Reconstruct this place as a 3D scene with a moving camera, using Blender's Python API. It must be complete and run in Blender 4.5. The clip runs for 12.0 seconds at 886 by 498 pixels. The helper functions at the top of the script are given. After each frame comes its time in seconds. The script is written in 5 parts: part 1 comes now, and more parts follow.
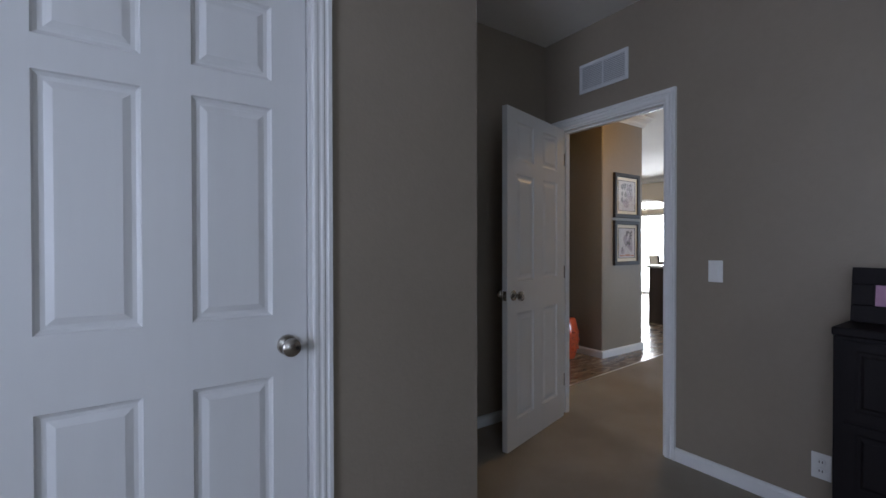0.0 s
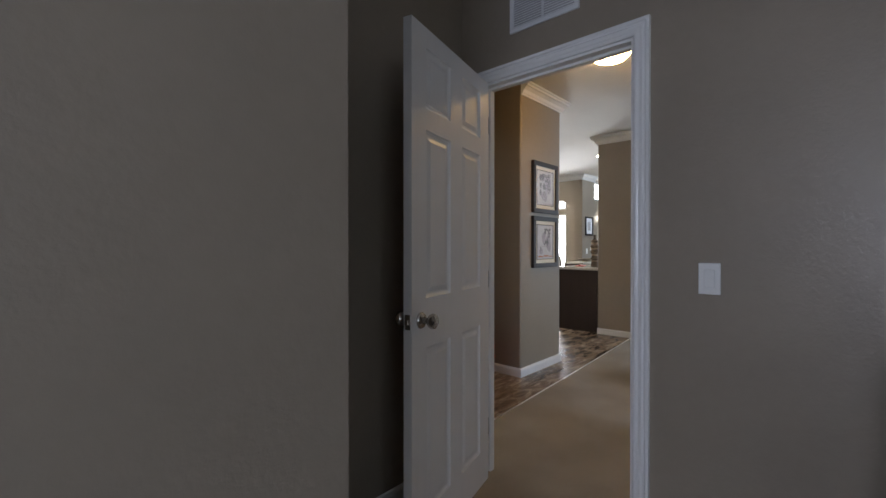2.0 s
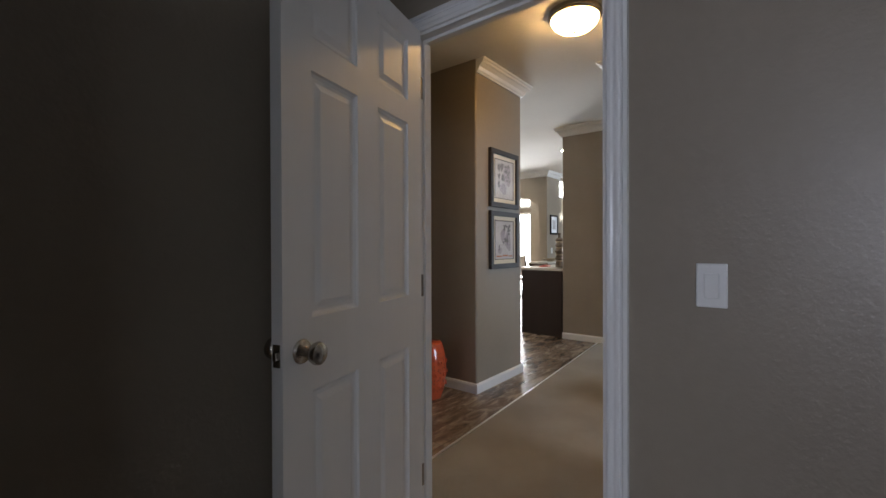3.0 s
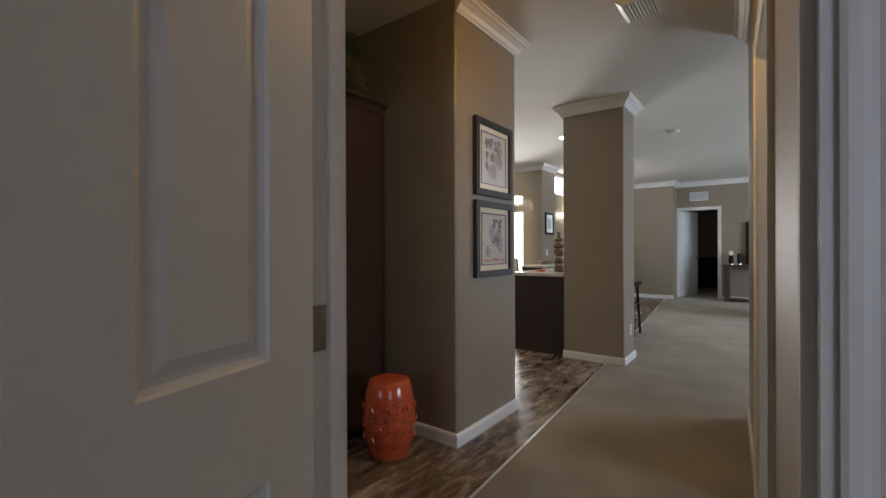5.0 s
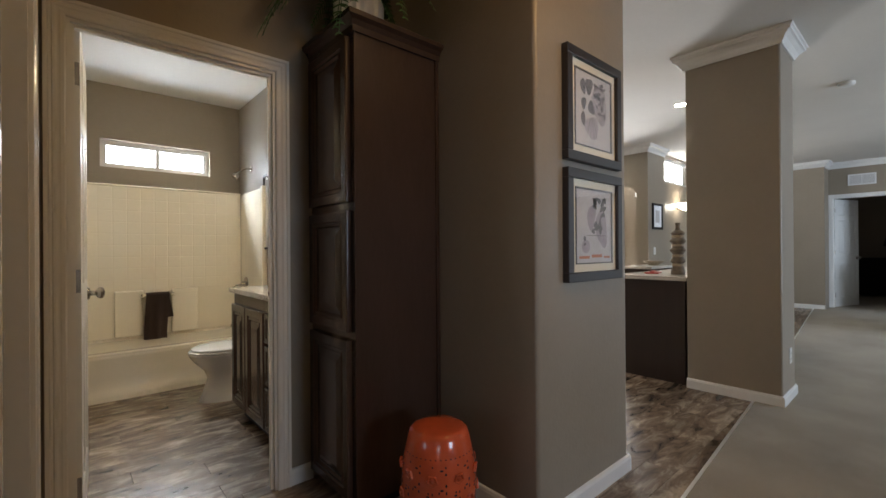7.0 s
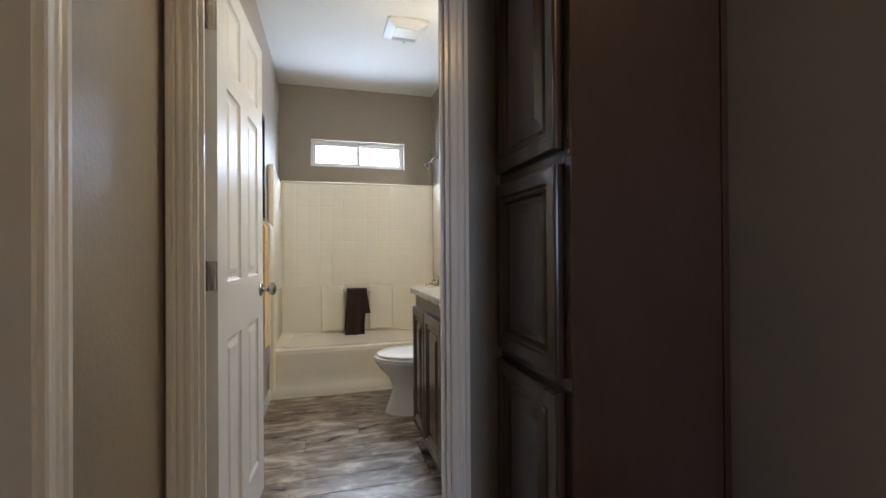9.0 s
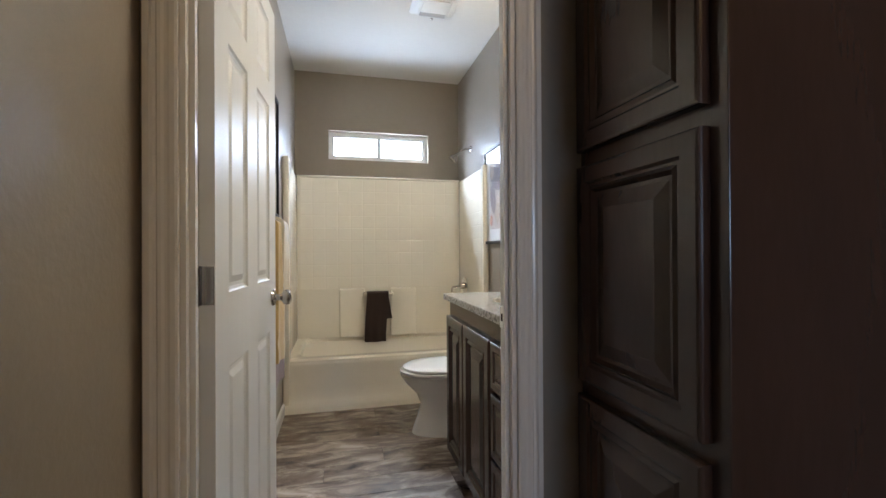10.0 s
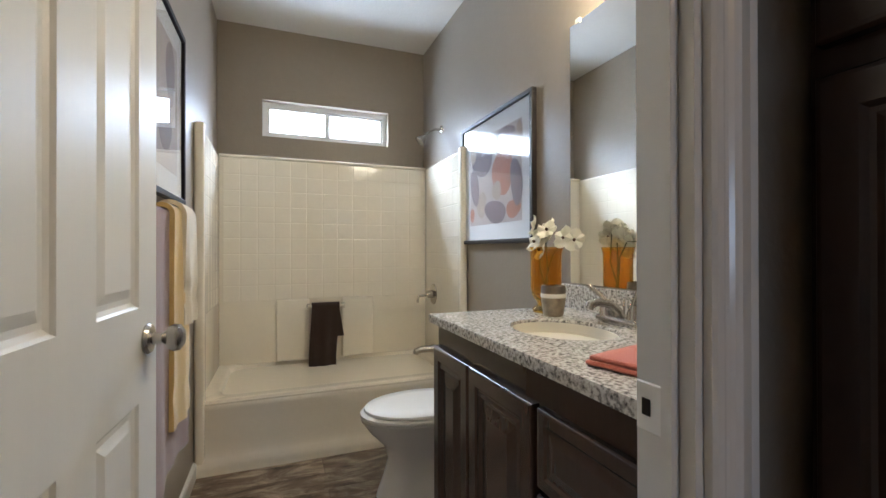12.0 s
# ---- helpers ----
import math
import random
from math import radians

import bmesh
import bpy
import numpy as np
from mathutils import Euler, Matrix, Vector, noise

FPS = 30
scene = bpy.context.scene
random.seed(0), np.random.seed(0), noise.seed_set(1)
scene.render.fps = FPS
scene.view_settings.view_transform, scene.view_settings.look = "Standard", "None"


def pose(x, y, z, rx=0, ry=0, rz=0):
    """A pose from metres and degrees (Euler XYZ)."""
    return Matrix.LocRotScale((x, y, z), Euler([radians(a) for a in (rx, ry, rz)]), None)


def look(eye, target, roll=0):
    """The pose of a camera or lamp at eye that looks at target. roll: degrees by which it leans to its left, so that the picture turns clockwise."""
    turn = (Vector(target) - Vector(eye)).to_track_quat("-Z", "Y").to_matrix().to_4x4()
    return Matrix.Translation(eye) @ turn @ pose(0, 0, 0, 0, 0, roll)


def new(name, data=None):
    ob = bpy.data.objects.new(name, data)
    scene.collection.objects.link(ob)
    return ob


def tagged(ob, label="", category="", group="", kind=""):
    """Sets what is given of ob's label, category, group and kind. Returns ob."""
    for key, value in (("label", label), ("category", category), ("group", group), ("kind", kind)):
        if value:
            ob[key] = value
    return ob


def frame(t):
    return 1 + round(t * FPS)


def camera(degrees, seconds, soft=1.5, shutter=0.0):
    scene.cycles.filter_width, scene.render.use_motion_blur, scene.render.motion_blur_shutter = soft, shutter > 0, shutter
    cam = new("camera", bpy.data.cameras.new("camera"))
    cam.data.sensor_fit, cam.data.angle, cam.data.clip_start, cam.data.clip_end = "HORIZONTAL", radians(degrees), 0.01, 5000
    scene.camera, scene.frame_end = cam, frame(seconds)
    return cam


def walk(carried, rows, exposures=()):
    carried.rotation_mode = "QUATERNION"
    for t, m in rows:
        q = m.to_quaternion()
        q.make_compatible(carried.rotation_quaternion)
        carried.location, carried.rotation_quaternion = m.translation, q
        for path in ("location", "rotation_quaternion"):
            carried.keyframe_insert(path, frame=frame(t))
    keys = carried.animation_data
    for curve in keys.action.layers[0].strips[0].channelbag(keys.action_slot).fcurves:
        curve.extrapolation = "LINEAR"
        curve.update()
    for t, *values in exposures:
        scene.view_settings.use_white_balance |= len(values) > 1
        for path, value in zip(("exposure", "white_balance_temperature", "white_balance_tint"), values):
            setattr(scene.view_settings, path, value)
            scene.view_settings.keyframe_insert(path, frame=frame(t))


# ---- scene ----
cam = camera(92.2, 12.0)
PATH = [
    (0, (0.136, -0.24, 1.225), (1.264, 1.411, 1.207), -0.1),
    (0.5, (0.259, -0.035, 1.213), (1.49, 1.542, 1.196), -0.1),
    (1, (0.41, 0.146, 1.209), (1.729, 1.65, 1.192), -0.0),
    (1.5, (0.582, 0.324, 1.208), (1.987, 1.748, 1.194), -0.0),
    (2, (0.778, 0.466, 1.204), (2.253, 1.816, 1.191), 0.0),
    (2.5, (1.04, 0.566, 1.205), (2.573, 1.85, 1.191), -0.3),
    (3, (1.278, 0.659, 1.189), (2.848, 1.899, 1.178), -0.2),
    (3.5, (1.494, 0.761, 1.198), (3.086, 1.971, 1.187), -0.4),
    (5.5, (2.252, 1.23, 1.174), (3.848, 2.436, 1.171), -0.2),
    (6, (2.428, 1.337, 1.159), (3.965, 2.617, 1.158), -0.4),
    (6.5, (2.579, 1.435, 1.155), (4.034, 2.807, 1.156), -0.4),
    (8.5, (3.086, 2.055, 1.103), (3.776, 3.933, 1.112), -0.6),
    (9, (3.096, 2.268, 1.103), (3.625, 4.197, 1.113), -0.4),
    (9.5, (3.073, 2.44, 1.118), (3.547, 4.383, 1.128), -0.2),
    (10, (3.06, 2.619, 1.111), (3.528, 4.563, 1.118), -0.3),
    (10.5, (3.065, 2.793, 1.117), (3.537, 4.736, 1.121), -0.2),
    (11, (3.072, 2.963, 1.133), (3.584, 4.896, 1.131), -0.2),
    (11.5, (3.057, 3.123, 1.138), (3.677, 5.025, 1.14), -0.2),
    (12, (3.065, 3.286, 1.12), (3.786, 5.151, 1.127), -0.1),
]
walk(cam, [(t, look(eye, target, roll)) for t, eye, target, roll in PATH],
     exposures=[(0.0, -0.16, 6050, 10), (2.5, -0.08, 6450, 10), (5.5, -0.40, 6800, 10), (6.5, -0.34, 6850, 10), (8.5, 0.05, 5600, 10), (10.0, 0.0, 5650, 10), (12.0, -0.09, 5700, 10)])

# ---- world, sun, large lights ----
world = bpy.data.worlds.new("world")
scene.world = world
world.use_nodes = True
wn = world.node_tree.nodes
sky = wn.new("ShaderNodeTexSky")
sky.sky_type, sky.sun_disc = "NISHITA", False
sky.sun_elevation, sky.sun_rotation = radians(58), radians(49)
world.node_tree.links.new(sky.outputs[0], wn["Background"].inputs[0])
wn["Background"].inputs[1].default_value = 0.12
sun = new("sun", bpy.data.lights.new("sun", "SUN"))
sun.data.energy, sun.data.angle, sun.data.color = 3.0, radians(0.5), (1, 0.95, 0.88)
sun.matrix_world = look((0, 0, 0), (-0.40, -0.35, -0.85))


def window_light(name, eye, target, w, h, watts, color):
    ob = new(name, bpy.data.lights.new(name, "AREA"))
    ob.data.shape, ob.data.size, ob.data.size_y = "RECTANGLE", w, h
    ob.data.energy, ob.data.color = watts, color
    ob.matrix_world = look(eye, target)
    return ob


window_light("bedroom_window_light", (-1.2, -3.08, 1.45), (-1.2, 0, 1.45), 1.7, 1.3, 18, (0.74, 0.84, 1.0))
# second bedroom lamp, added behind the viewpoint to light the door wall
window_light("bedroom_side_window_light", (-3.06, -1.1, 1.45), (0, -1.1, 1.9), 1.6, 1.3, 70, (0.72, 0.79, 1.0))
# added fill lamp, no known source; faint cool light into the hall
window_light("spare_window_light", (-3.06, 2.8, 1.45), (0, 2.8, 1.45), 1.2, 1.2, 11, (0.62, 0.78, 1.0))
window_light("bathroom_window_light", (3.413, 6.70, 2.06), (3.413, 0, 2.06), 0.90, 0.25, 28, (0.72, 0.85, 1.0))
window_light("bathroom_sky_light", (3.413, 7.05, 2.50), (3.413, 5.3, 0.5), 0.8, 0.5, 230, (0.86, 0.93, 1.0))
window_light("living_window_light", (9.6, -3.28, 1.45), (9.6, 0, 1.45), 3.0, 1.5, 290, (0.68, 0.82, 1.0))
window_light("dining_door_light", (10.42, 6.05, 1.10), (0, 6.05, 1.10), 1.7, 1.9, 260, (0.93, 0.96, 1.0))
# added lamp, out of view, lifts the dark far bedroom
window_light("far_room_window_light", (16.86, -1.7, 1.45), (0, -1.7, 1.2), 1.3, 1.1, 14, (0.80, 0.89, 1.0))
window_light("side_room_window_light", (4.1, -3.28, 1.45), (4.1, 0, 1.45), 1.5, 1.2, 84, (0.60, 0.77, 1.0))
# added lamp for the bright ceiling zone beyond the stub wall
window_light("clerestory_light", (10.75, 4.62, 2.45), (10.75, 0, 2.45), 1.5, 0.42, 40, (0.95, 0.97, 1.0))

# ---- materials ----
def mat(name, col, rough=0.5, metal=0.0, var=0.06, vscale=2.5, bump=0.0, bscale=150.0, coat=0.0, trans=0.0, stretch=(1, 1, 1), col2=None, fine=30.0, sheen=0.0, emit=0.0, spec=0.5):
    m = bpy.data.materials.new(name)
    m.use_nodes = True
    nt = m.node_tree
    b = nt.nodes["Principled BSDF"]
    geo = nt.nodes.new("ShaderNodeNewGeometry")
    mp = nt.nodes.new("ShaderNodeMapping")
    mp.inputs["Scale"].default_value = stretch
    nt.links.new(geo.outputs["Position"], mp.inputs["Vector"])
    n1 = nt.nodes.new("ShaderNodeTexNoise")
    n1.inputs["Scale"].default_value, n1.inputs["Detail"].default_value = vscale, 4
    n2 = nt.nodes.new("ShaderNodeTexNoise")
    n2.inputs["Scale"].default_value, n2.inputs["Detail"].default_value = fine, 3
    for n in (n1, n2):
        nt.links.new(mp.outputs[0], n.inputs["Vector"])
    add = nt.nodes.new("ShaderNodeMath")
    add.operation = "MULTIPLY_ADD"
    add.inputs[1].default_value, add.inputs[2].default_value = 0.65, 0.0
    nt.links.new(n1.outputs[0], add.inputs[0])
    add2 = nt.nodes.new("ShaderNodeMath")
    add2.operation = "MULTIPLY_ADD"
    add2.inputs[1].default_value = 0.35
    nt.links.new(n2.outputs[0], add2.inputs[0])
    nt.links.new(add.outputs[0], add2.inputs[2])
    ramp = nt.nodes.new("ShaderNodeValToRGB")
    a = [c * (1 - var) for c in col]
    z = [min(1, c * (1 + var)) for c in (col2 or col)]
    ramp.color_ramp.elements[0].position, ramp.color_ramp.elements[1].position = 0.32, 0.68
    ramp.color_ramp.elements[0].color, ramp.color_ramp.elements[1].color = (*a, 1), (*z, 1)
    nt.links.new(add2.outputs[0], ramp.inputs[0])
    nt.links.new(ramp.outputs[0], b.inputs["Base Color"])
    rr = nt.nodes.new("ShaderNodeMath")
    rr.operation = "MULTIPLY_ADD"
    rr.inputs[1].default_value, rr.inputs[2].default_value = 0.18 * rough, rough * 0.9
    nt.links.new(n1.outputs[0], rr.inputs[0])
    nt.links.new(rr.outputs[0], b.inputs["Roughness"])
    b.inputs["Metallic"].default_value = metal
    b.inputs["Coat Weight"].default_value = coat
    b.inputs["Coat Roughness"].default_value = 0.12
    b.inputs["Transmission Weight"].default_value = trans
    b.inputs["Sheen Weight"].default_value = sheen
    b.inputs["Specular IOR Level"].default_value = spec
    if bump:
        n3 = nt.nodes.new("ShaderNodeTexNoise")
        n3.inputs["Scale"].default_value, n3.inputs["Detail"].default_value = bscale, 3
        nt.links.new(mp.outputs[0], n3.inputs["Vector"])
        bp = nt.nodes.new("ShaderNodeBump")
        bp.inputs["Strength"].default_value, bp.inputs["Distance"].default_value = bump, 0.004
        nt.links.new(n3.outputs[0], bp.inputs["Height"])
        nt.links.new(bp.outputs[0], b.inputs["Normal"])
    if emit:
        b.inputs["Emission Color"].default_value = (*col, 1)
        b.inputs["Emission Strength"].default_value = emit
    return m


def plank_material():
    m = bpy.data.materials.new("vinyl_planks")
    m.use_nodes = True
    nt = m.node_tree
    b = nt.nodes["Principled BSDF"]
    geo = nt.nodes.new("ShaderNodeNewGeometry")
    info = nt.nodes.new("ShaderNodeObjectInfo")
    off = nt.nodes.new("ShaderNodeVectorMath")
    off.operation = "MULTIPLY_ADD"
    off.inputs[1].default_value = (37, 53, 11)
    nt.links.new(info.outputs["Random"], off.inputs[0])
    nt.links.new(geo.outputs["Position"], off.inputs[2])
    mp = nt.nodes.new("ShaderNodeMapping")
    mp.inputs["Scale"].default_value = (1.7, 4.4, 1)
    nt.links.new(off.outputs[0], mp.inputs["Vector"])
    n1 = nt.nodes.new("ShaderNodeTexNoise")
    n1.inputs["Scale"].default_value, n1.inputs["Detail"].default_value, n1.inputs["Roughness"].default_value = 2.6, 9, 0.66
    n1.inputs["Distortion"].default_value = 0.7
    nt.links.new(mp.outputs[0], n1.inputs["Vector"])
    ramp = nt.nodes.new("ShaderNodeValToRGB")
    cr = ramp.color_ramp
    cr.elements[0].position, cr.elements[0].color = 0.33, (0.035, 0.024, 0.017, 1)
    cr.elements[1].position, cr.elements[1].color = 0.70, (0.36, 0.30, 0.235, 1)
    e = cr.elements.new(0.50)
    e.color = (0.135, 0.099, 0.072, 1)
    nt.links.new(n1.outputs[0], ramp.inputs[0])
    hsv = nt.nodes.new("ShaderNodeHueSaturation")
    val = nt.nodes.new("ShaderNodeMath")
    val.operation = "MULTIPLY_ADD"
    val.inputs[1].default_value, val.inputs[2].default_value = 0.5, 1.15
    nt.links.new(info.outputs["Random"], val.inputs[0])
    nt.links.new(val.outputs[0], hsv.inputs["Value"])
    nt.links.new(ramp.outputs[0], hsv.inputs["Color"])
    nt.links.new(hsv.outputs[0], b.inputs["Base Color"])
    b.inputs["Roughness"].default_value = 0.27
    bp = nt.nodes.new("ShaderNodeBump")
    bp.inputs["Strength"].default_value, bp.inputs["Distance"].default_value = 0.25, 0.002
    nt.links.new(n1.outputs[0], bp.inputs["Height"])
    nt.links.new(bp.outputs[0], b.inputs["Normal"])
    return m


def granite_material():
    m = bpy.data.materials.new("granite")
    m.use_nodes = True
    nt = m.node_tree
    b = nt.nodes["Principled BSDF"]
    geo = nt.nodes.new("ShaderNodeNewGeometry")
    v = nt.nodes.new("ShaderNodeTexNoise")
    v.inputs["Scale"].default_value, v.inputs["Detail"].default_value, v.inputs["Roughness"].default_value = 100, 5, 0.65
    nt.links.new(geo.outputs["Position"], v.inputs["Vector"])
    ramp = nt.nodes.new("ShaderNodeValToRGB")
    cr = ramp.color_ramp
    cr.elements[0].position, cr.elements[0].color = 0.33, (0.06, 0.055, 0.05, 1)
    cr.elements[1].position, cr.elements[1].color = 0.58, (0.66, 0.64, 0.59, 1)
    cr.elements.new(0.42).color = (0.24, 0.225, 0.205, 1)
    cr.elements.new(0.50).color = (0.48, 0.45, 0.40, 1)
    nt.links.new(v.outputs[0], ramp.inputs[0])
    nt.links.new(ramp.outputs[0], b.inputs["Base Color"])
    b.inputs["Roughness"].default_value = 0.15
    return m


WALL = mat("taupe_wall_paint", (0.272, 0.230, 0.180), 0.38, var=0.05, bump=0.22, bscale=75)
CEIL = mat("white_ceiling_paint", (0.74, 0.72, 0.68), 0.85, var=0.03, bump=0.35, bscale=60)
TRIM = mat("white_trim_paint", (0.75, 0.75, 0.74), 0.23, var=0.03, bump=0.05, bscale=40)
DOOR = mat("white_door_paint", (0.70, 0.705, 0.70), 0.43, var=0.03, bump=0.05, bscale=90, stretch=(1, 1, 0.08))
CARPET = mat("beige_carpet", (0.22, 0.188, 0.145), 1.0, var=0.07, vscale=2.2, bump=1.0, bscale=260, col2=(0.32, 0.276, 0.215), fine=190, sheen=0.2, spec=0.1)
PLANK = plank_material()
SUBFLOOR = mat("grey_subfloor", (0.10, 0.085, 0.07), 0.9)
NICKEL = mat("satin_nickel", (0.46, 0.43, 0.395), 0.26, metal=1.0, var=0.05, fine=120)
CHROME = mat("polished_chrome", (0.75, 0.75, 0.76), 0.12, metal=1.0, var=0.03)
ALU = mat("brushed_aluminium", (0.85, 0.85, 0.84), 0.35, metal=0.8, var=0.04)
ESPRESSO = mat("espresso_wood", (0.046, 0.027, 0.020), 0.22, var=0.14, vscale=3, stretch=(3, 3, 0.6))
ISLANDWOOD = mat("dark_chocolate_wood", (0.030, 0.018, 0.014), 0.42, var=0.12, vscale=3, stretch=(4, 4, 0.5), spec=0.3)
CONSOLEWOOD = mat("walnut_stained_wood", (0.060, 0.036, 0.024), 0.42, var=0.15, vscale=4, stretch=(1, 0.4, 4))
BLACKWOOD = mat("black_wood", (0.010, 0.008, 0.009), 0.5, var=0.2, stretch=(5, 5, 0.6), bump=0.03, spec=0.15)
FRAMEWOOD = mat("dark_frame_wood", (0.024, 0.019, 0.018), 0.4, var=0.15, bump=0.06, bscale=90)
FIBERGLASS = mat("ivory_fibreglass", (0.87, 0.81, 0.68), 0.13, var=0.02, bump=0.07, bscale=55)
CERAMIC = mat("white_ceramic", (0.80, 0.79, 0.76), 0.10, var=0.02)
SINKW = mat("ivory_sink_ceramic", (0.80, 0.75, 0.64), 0.14, var=0.02)
GRANITE = granite_material()
ORANGE = mat("orange_glaze", (0.56, 0.095, 0.035), 0.14, var=0.14, vscale=9, coat=0.5, bump=0.05, bscale=40)
# near-black colour stands in for the shade inside holes and slots
HOLE_SHADE = mat("painted_hole_shade", (0.012, 0.006, 0.005), 0.9)
GLASS = mat("clear_glass", (1, 1, 1), 0.0, var=0.0, trans=1.0)
GLARE = mat("non_glare_glass", (1, 1, 1), 0.06, var=0.0, trans=1.0)
AMBER = mat("amber_glass", (0.90, 0.52, 0.06), 0.03, var=0.02, trans=0.92)
MIRROR = mat("mirror_silver", (0.92, 0.93, 0.92), 0.0, metal=1.0, var=0.0)
MATBOARD = mat("cream_mat_board", (0.60, 0.52, 0.38), 0.8, var=0.03)
WHITEMAT = mat("white_mat_board", (0.74, 0.73, 0.72), 0.8, var=0.02)
PAPER = mat("print_paper", (0.40, 0.37, 0.355), 0.7, var=0.10, vscale=8)
WASH = mat("lilac_wash", (0.27, 0.235, 0.25), 0.7, var=0.2, vscale=18)
INK = mat("grey_ink", (0.10, 0.095, 0.10), 0.7, var=0.2, vscale=20)
RUST = mat("rust_ink", (0.34, 0.10, 0.04), 0.7, var=0.15, vscale=12)
TAN = mat("tan_ink", (0.36, 0.27, 0.20), 0.7, var=0.12, vscale=12)
MAUVE_INK = mat("plum_ink", (0.12, 0.075, 0.095), 0.7, var=0.2, vscale=12)
BLUSH = mat("blush_paper", (0.44, 0.37, 0.345), 0.7, var=0.06, vscale=12)
YTOWEL = mat("yellow_terry", (0.66, 0.465, 0.17), 0.95, var=0.08, bump=0.9, bscale=330, sheen=0.5, fine=200)
CTOWEL = mat("cream_terry", (0.73, 0.66, 0.52), 0.95, var=0.06, bump=0.9, bscale=330, sheen=0.5, fine=200)
MTOWEL = mat("mauve_terry", (0.22, 0.13, 0.125), 0.95, var=0.1, bump=0.9, bscale=330, sheen=0.4, fine=200)
BTOWEL = mat("brown_terry", (0.032, 0.015, 0.009), 0.95, var=0.15, bump=0.9, bscale=330, sheen=0.15, fine=200)
CORAL = mat("coral_terry", (0.62, 0.16, 0.10), 0.95, var=0.08, bump=0.9, bscale=330, sheen=0.4, fine=200)
FERN = mat("fern_green", (0.05, 0.115, 0.03), 0.5, var=0.35, vscale=12)
STEM = mat("green_stem", (0.09, 0.12, 0.03), 0.5, var=0.2)
PETAL = mat("white_petal", (0.83, 0.80, 0.66), 0.6, var=0.06, vscale=30)
PISTIL = mat("dark_pistil", (0.10, 0.05, 0.02), 0.6)
POT = mat("white_ribbed_pot", (0.62, 0.60, 0.54), 0.35, var=0.06, vscale=8)
STONEWARE = mat("banded_stoneware", (0.15, 0.115, 0.085), 0.6, var=0.35, vscale=22, bump=0.5, bscale=70)
STONEPALE = mat("pale_stoneware", (0.30, 0.235, 0.16), 0.5, var=0.3, vscale=40, bump=0.4, bscale=120)
COUNTER = mat("pale_laminate", (0.55, 0.52, 0.47), 0.22, var=0.1, vscale=25)
VENT = mat("white_vent_metal", (0.70, 0.71, 0.72), 0.4, var=0.03)
PLASTIC = mat("white_plastic", (0.76, 0.76, 0.74), 0.3, var=0.02)
UPHOLSTERY = mat("pale_upholstery", (0.52, 0.48, 0.43), 0.95, var=0.06, bump=0.6, bscale=280, sheen=0.3)
GREYCLOTH = mat("grey_cloth", (0.10, 0.10, 0.12), 0.95, var=0.1, bump=0.5, bscale=260)
GOLD = mat("aged_gold", (0.24, 0.185, 0.11), 0.5, metal=0.4, var=0.2, vscale=14)
CANDLE = mat("ivory_wax", (0.72, 0.68, 0.58), 0.6, var=0.03)
RED = mat("red_lacquer", (0.50, 0.035, 0.02), 0.3, var=0.08)
PINK = mat("pink_print", (0.40, 0.22, 0.33), 0.6, var=0.1, vscale=15)
GRASS = mat("dry_ground", (0.16, 0.14, 0.09), 1.0, var=0.3, vscale=0.6, bump=0.5, bscale=10)
LAMPGLASS = mat("lit_alabaster_glass", (1.0, 0.59, 0.21), 0.3, var=0.0, emit=49.0)
VBULB = mat("lit_vanity_glass", (1.0, 0.83, 0.56), 0.3, var=0.0, emit=88.0)
BULB = mat("lit_frosted_glass", (1.0, 0.92, 0.78), 0.3, var=0.0, emit=18.0)
DOWNL = mat("lit_downlight", (1.0, 0.88, 0.70), 0.3, var=0.0, emit=220.0)

# ---- mesh helpers ----
def box(bm, x0, x1, y0, y1, z0, z1):
    vs = [bm.verts.new(p) for p in ((x0, y0, z0), (x1, y0, z0), (x1, y1, z0), (x0, y1, z0), (x0, y0, z1), (x1, y0, z1), (x1, y1, z1), (x0, y1, z1))]
    for f in ((3, 2, 1, 0), (4, 5, 6, 7), (0, 1, 5, 4), (1, 2, 6, 5), (2, 3, 7, 6), (3, 0, 4, 7)):
        bm.faces.new([vs[i] for i in f])
    return vs


def boxes(*args, bevel=0.0, seg=2):
    bm = bmesh.new()
    for a in args:
        box(bm, *a)
    if bevel:
        bmesh.ops.bevel(bm, geom=bm.edges[:], offset=bevel, segments=seg, affect="EDGES", profile=0.5)
    return bm


def loft(rings, cap=True, close=False):
    """A skin over rings of points, all of one length."""
    bm = bmesh.new()
    vs = [[bm.verts.new(p) for p in ring] for ring in rings]
    n = len(rings[0])
    pairs = list(zip(vs, vs[1:])) + ([(vs[-1], vs[0])] if close else [])
    for a, b in pairs:
        for i in range(n):
            bm.faces.new((a[i], a[(i + 1) % n], b[(i + 1) % n], b[i]))
    if cap and not close:
        bm.faces.new(vs[0][::-1])
        bm.faces.new(vs[-1])
    return bm


def lathe(profile, n=32, cap=True, close=False):
    return loft([[(r * math.cos(2 * math.pi * i / n), r * math.sin(2 * math.pi * i / n), z) for i in range(n)] for r, z in profile], cap, close)


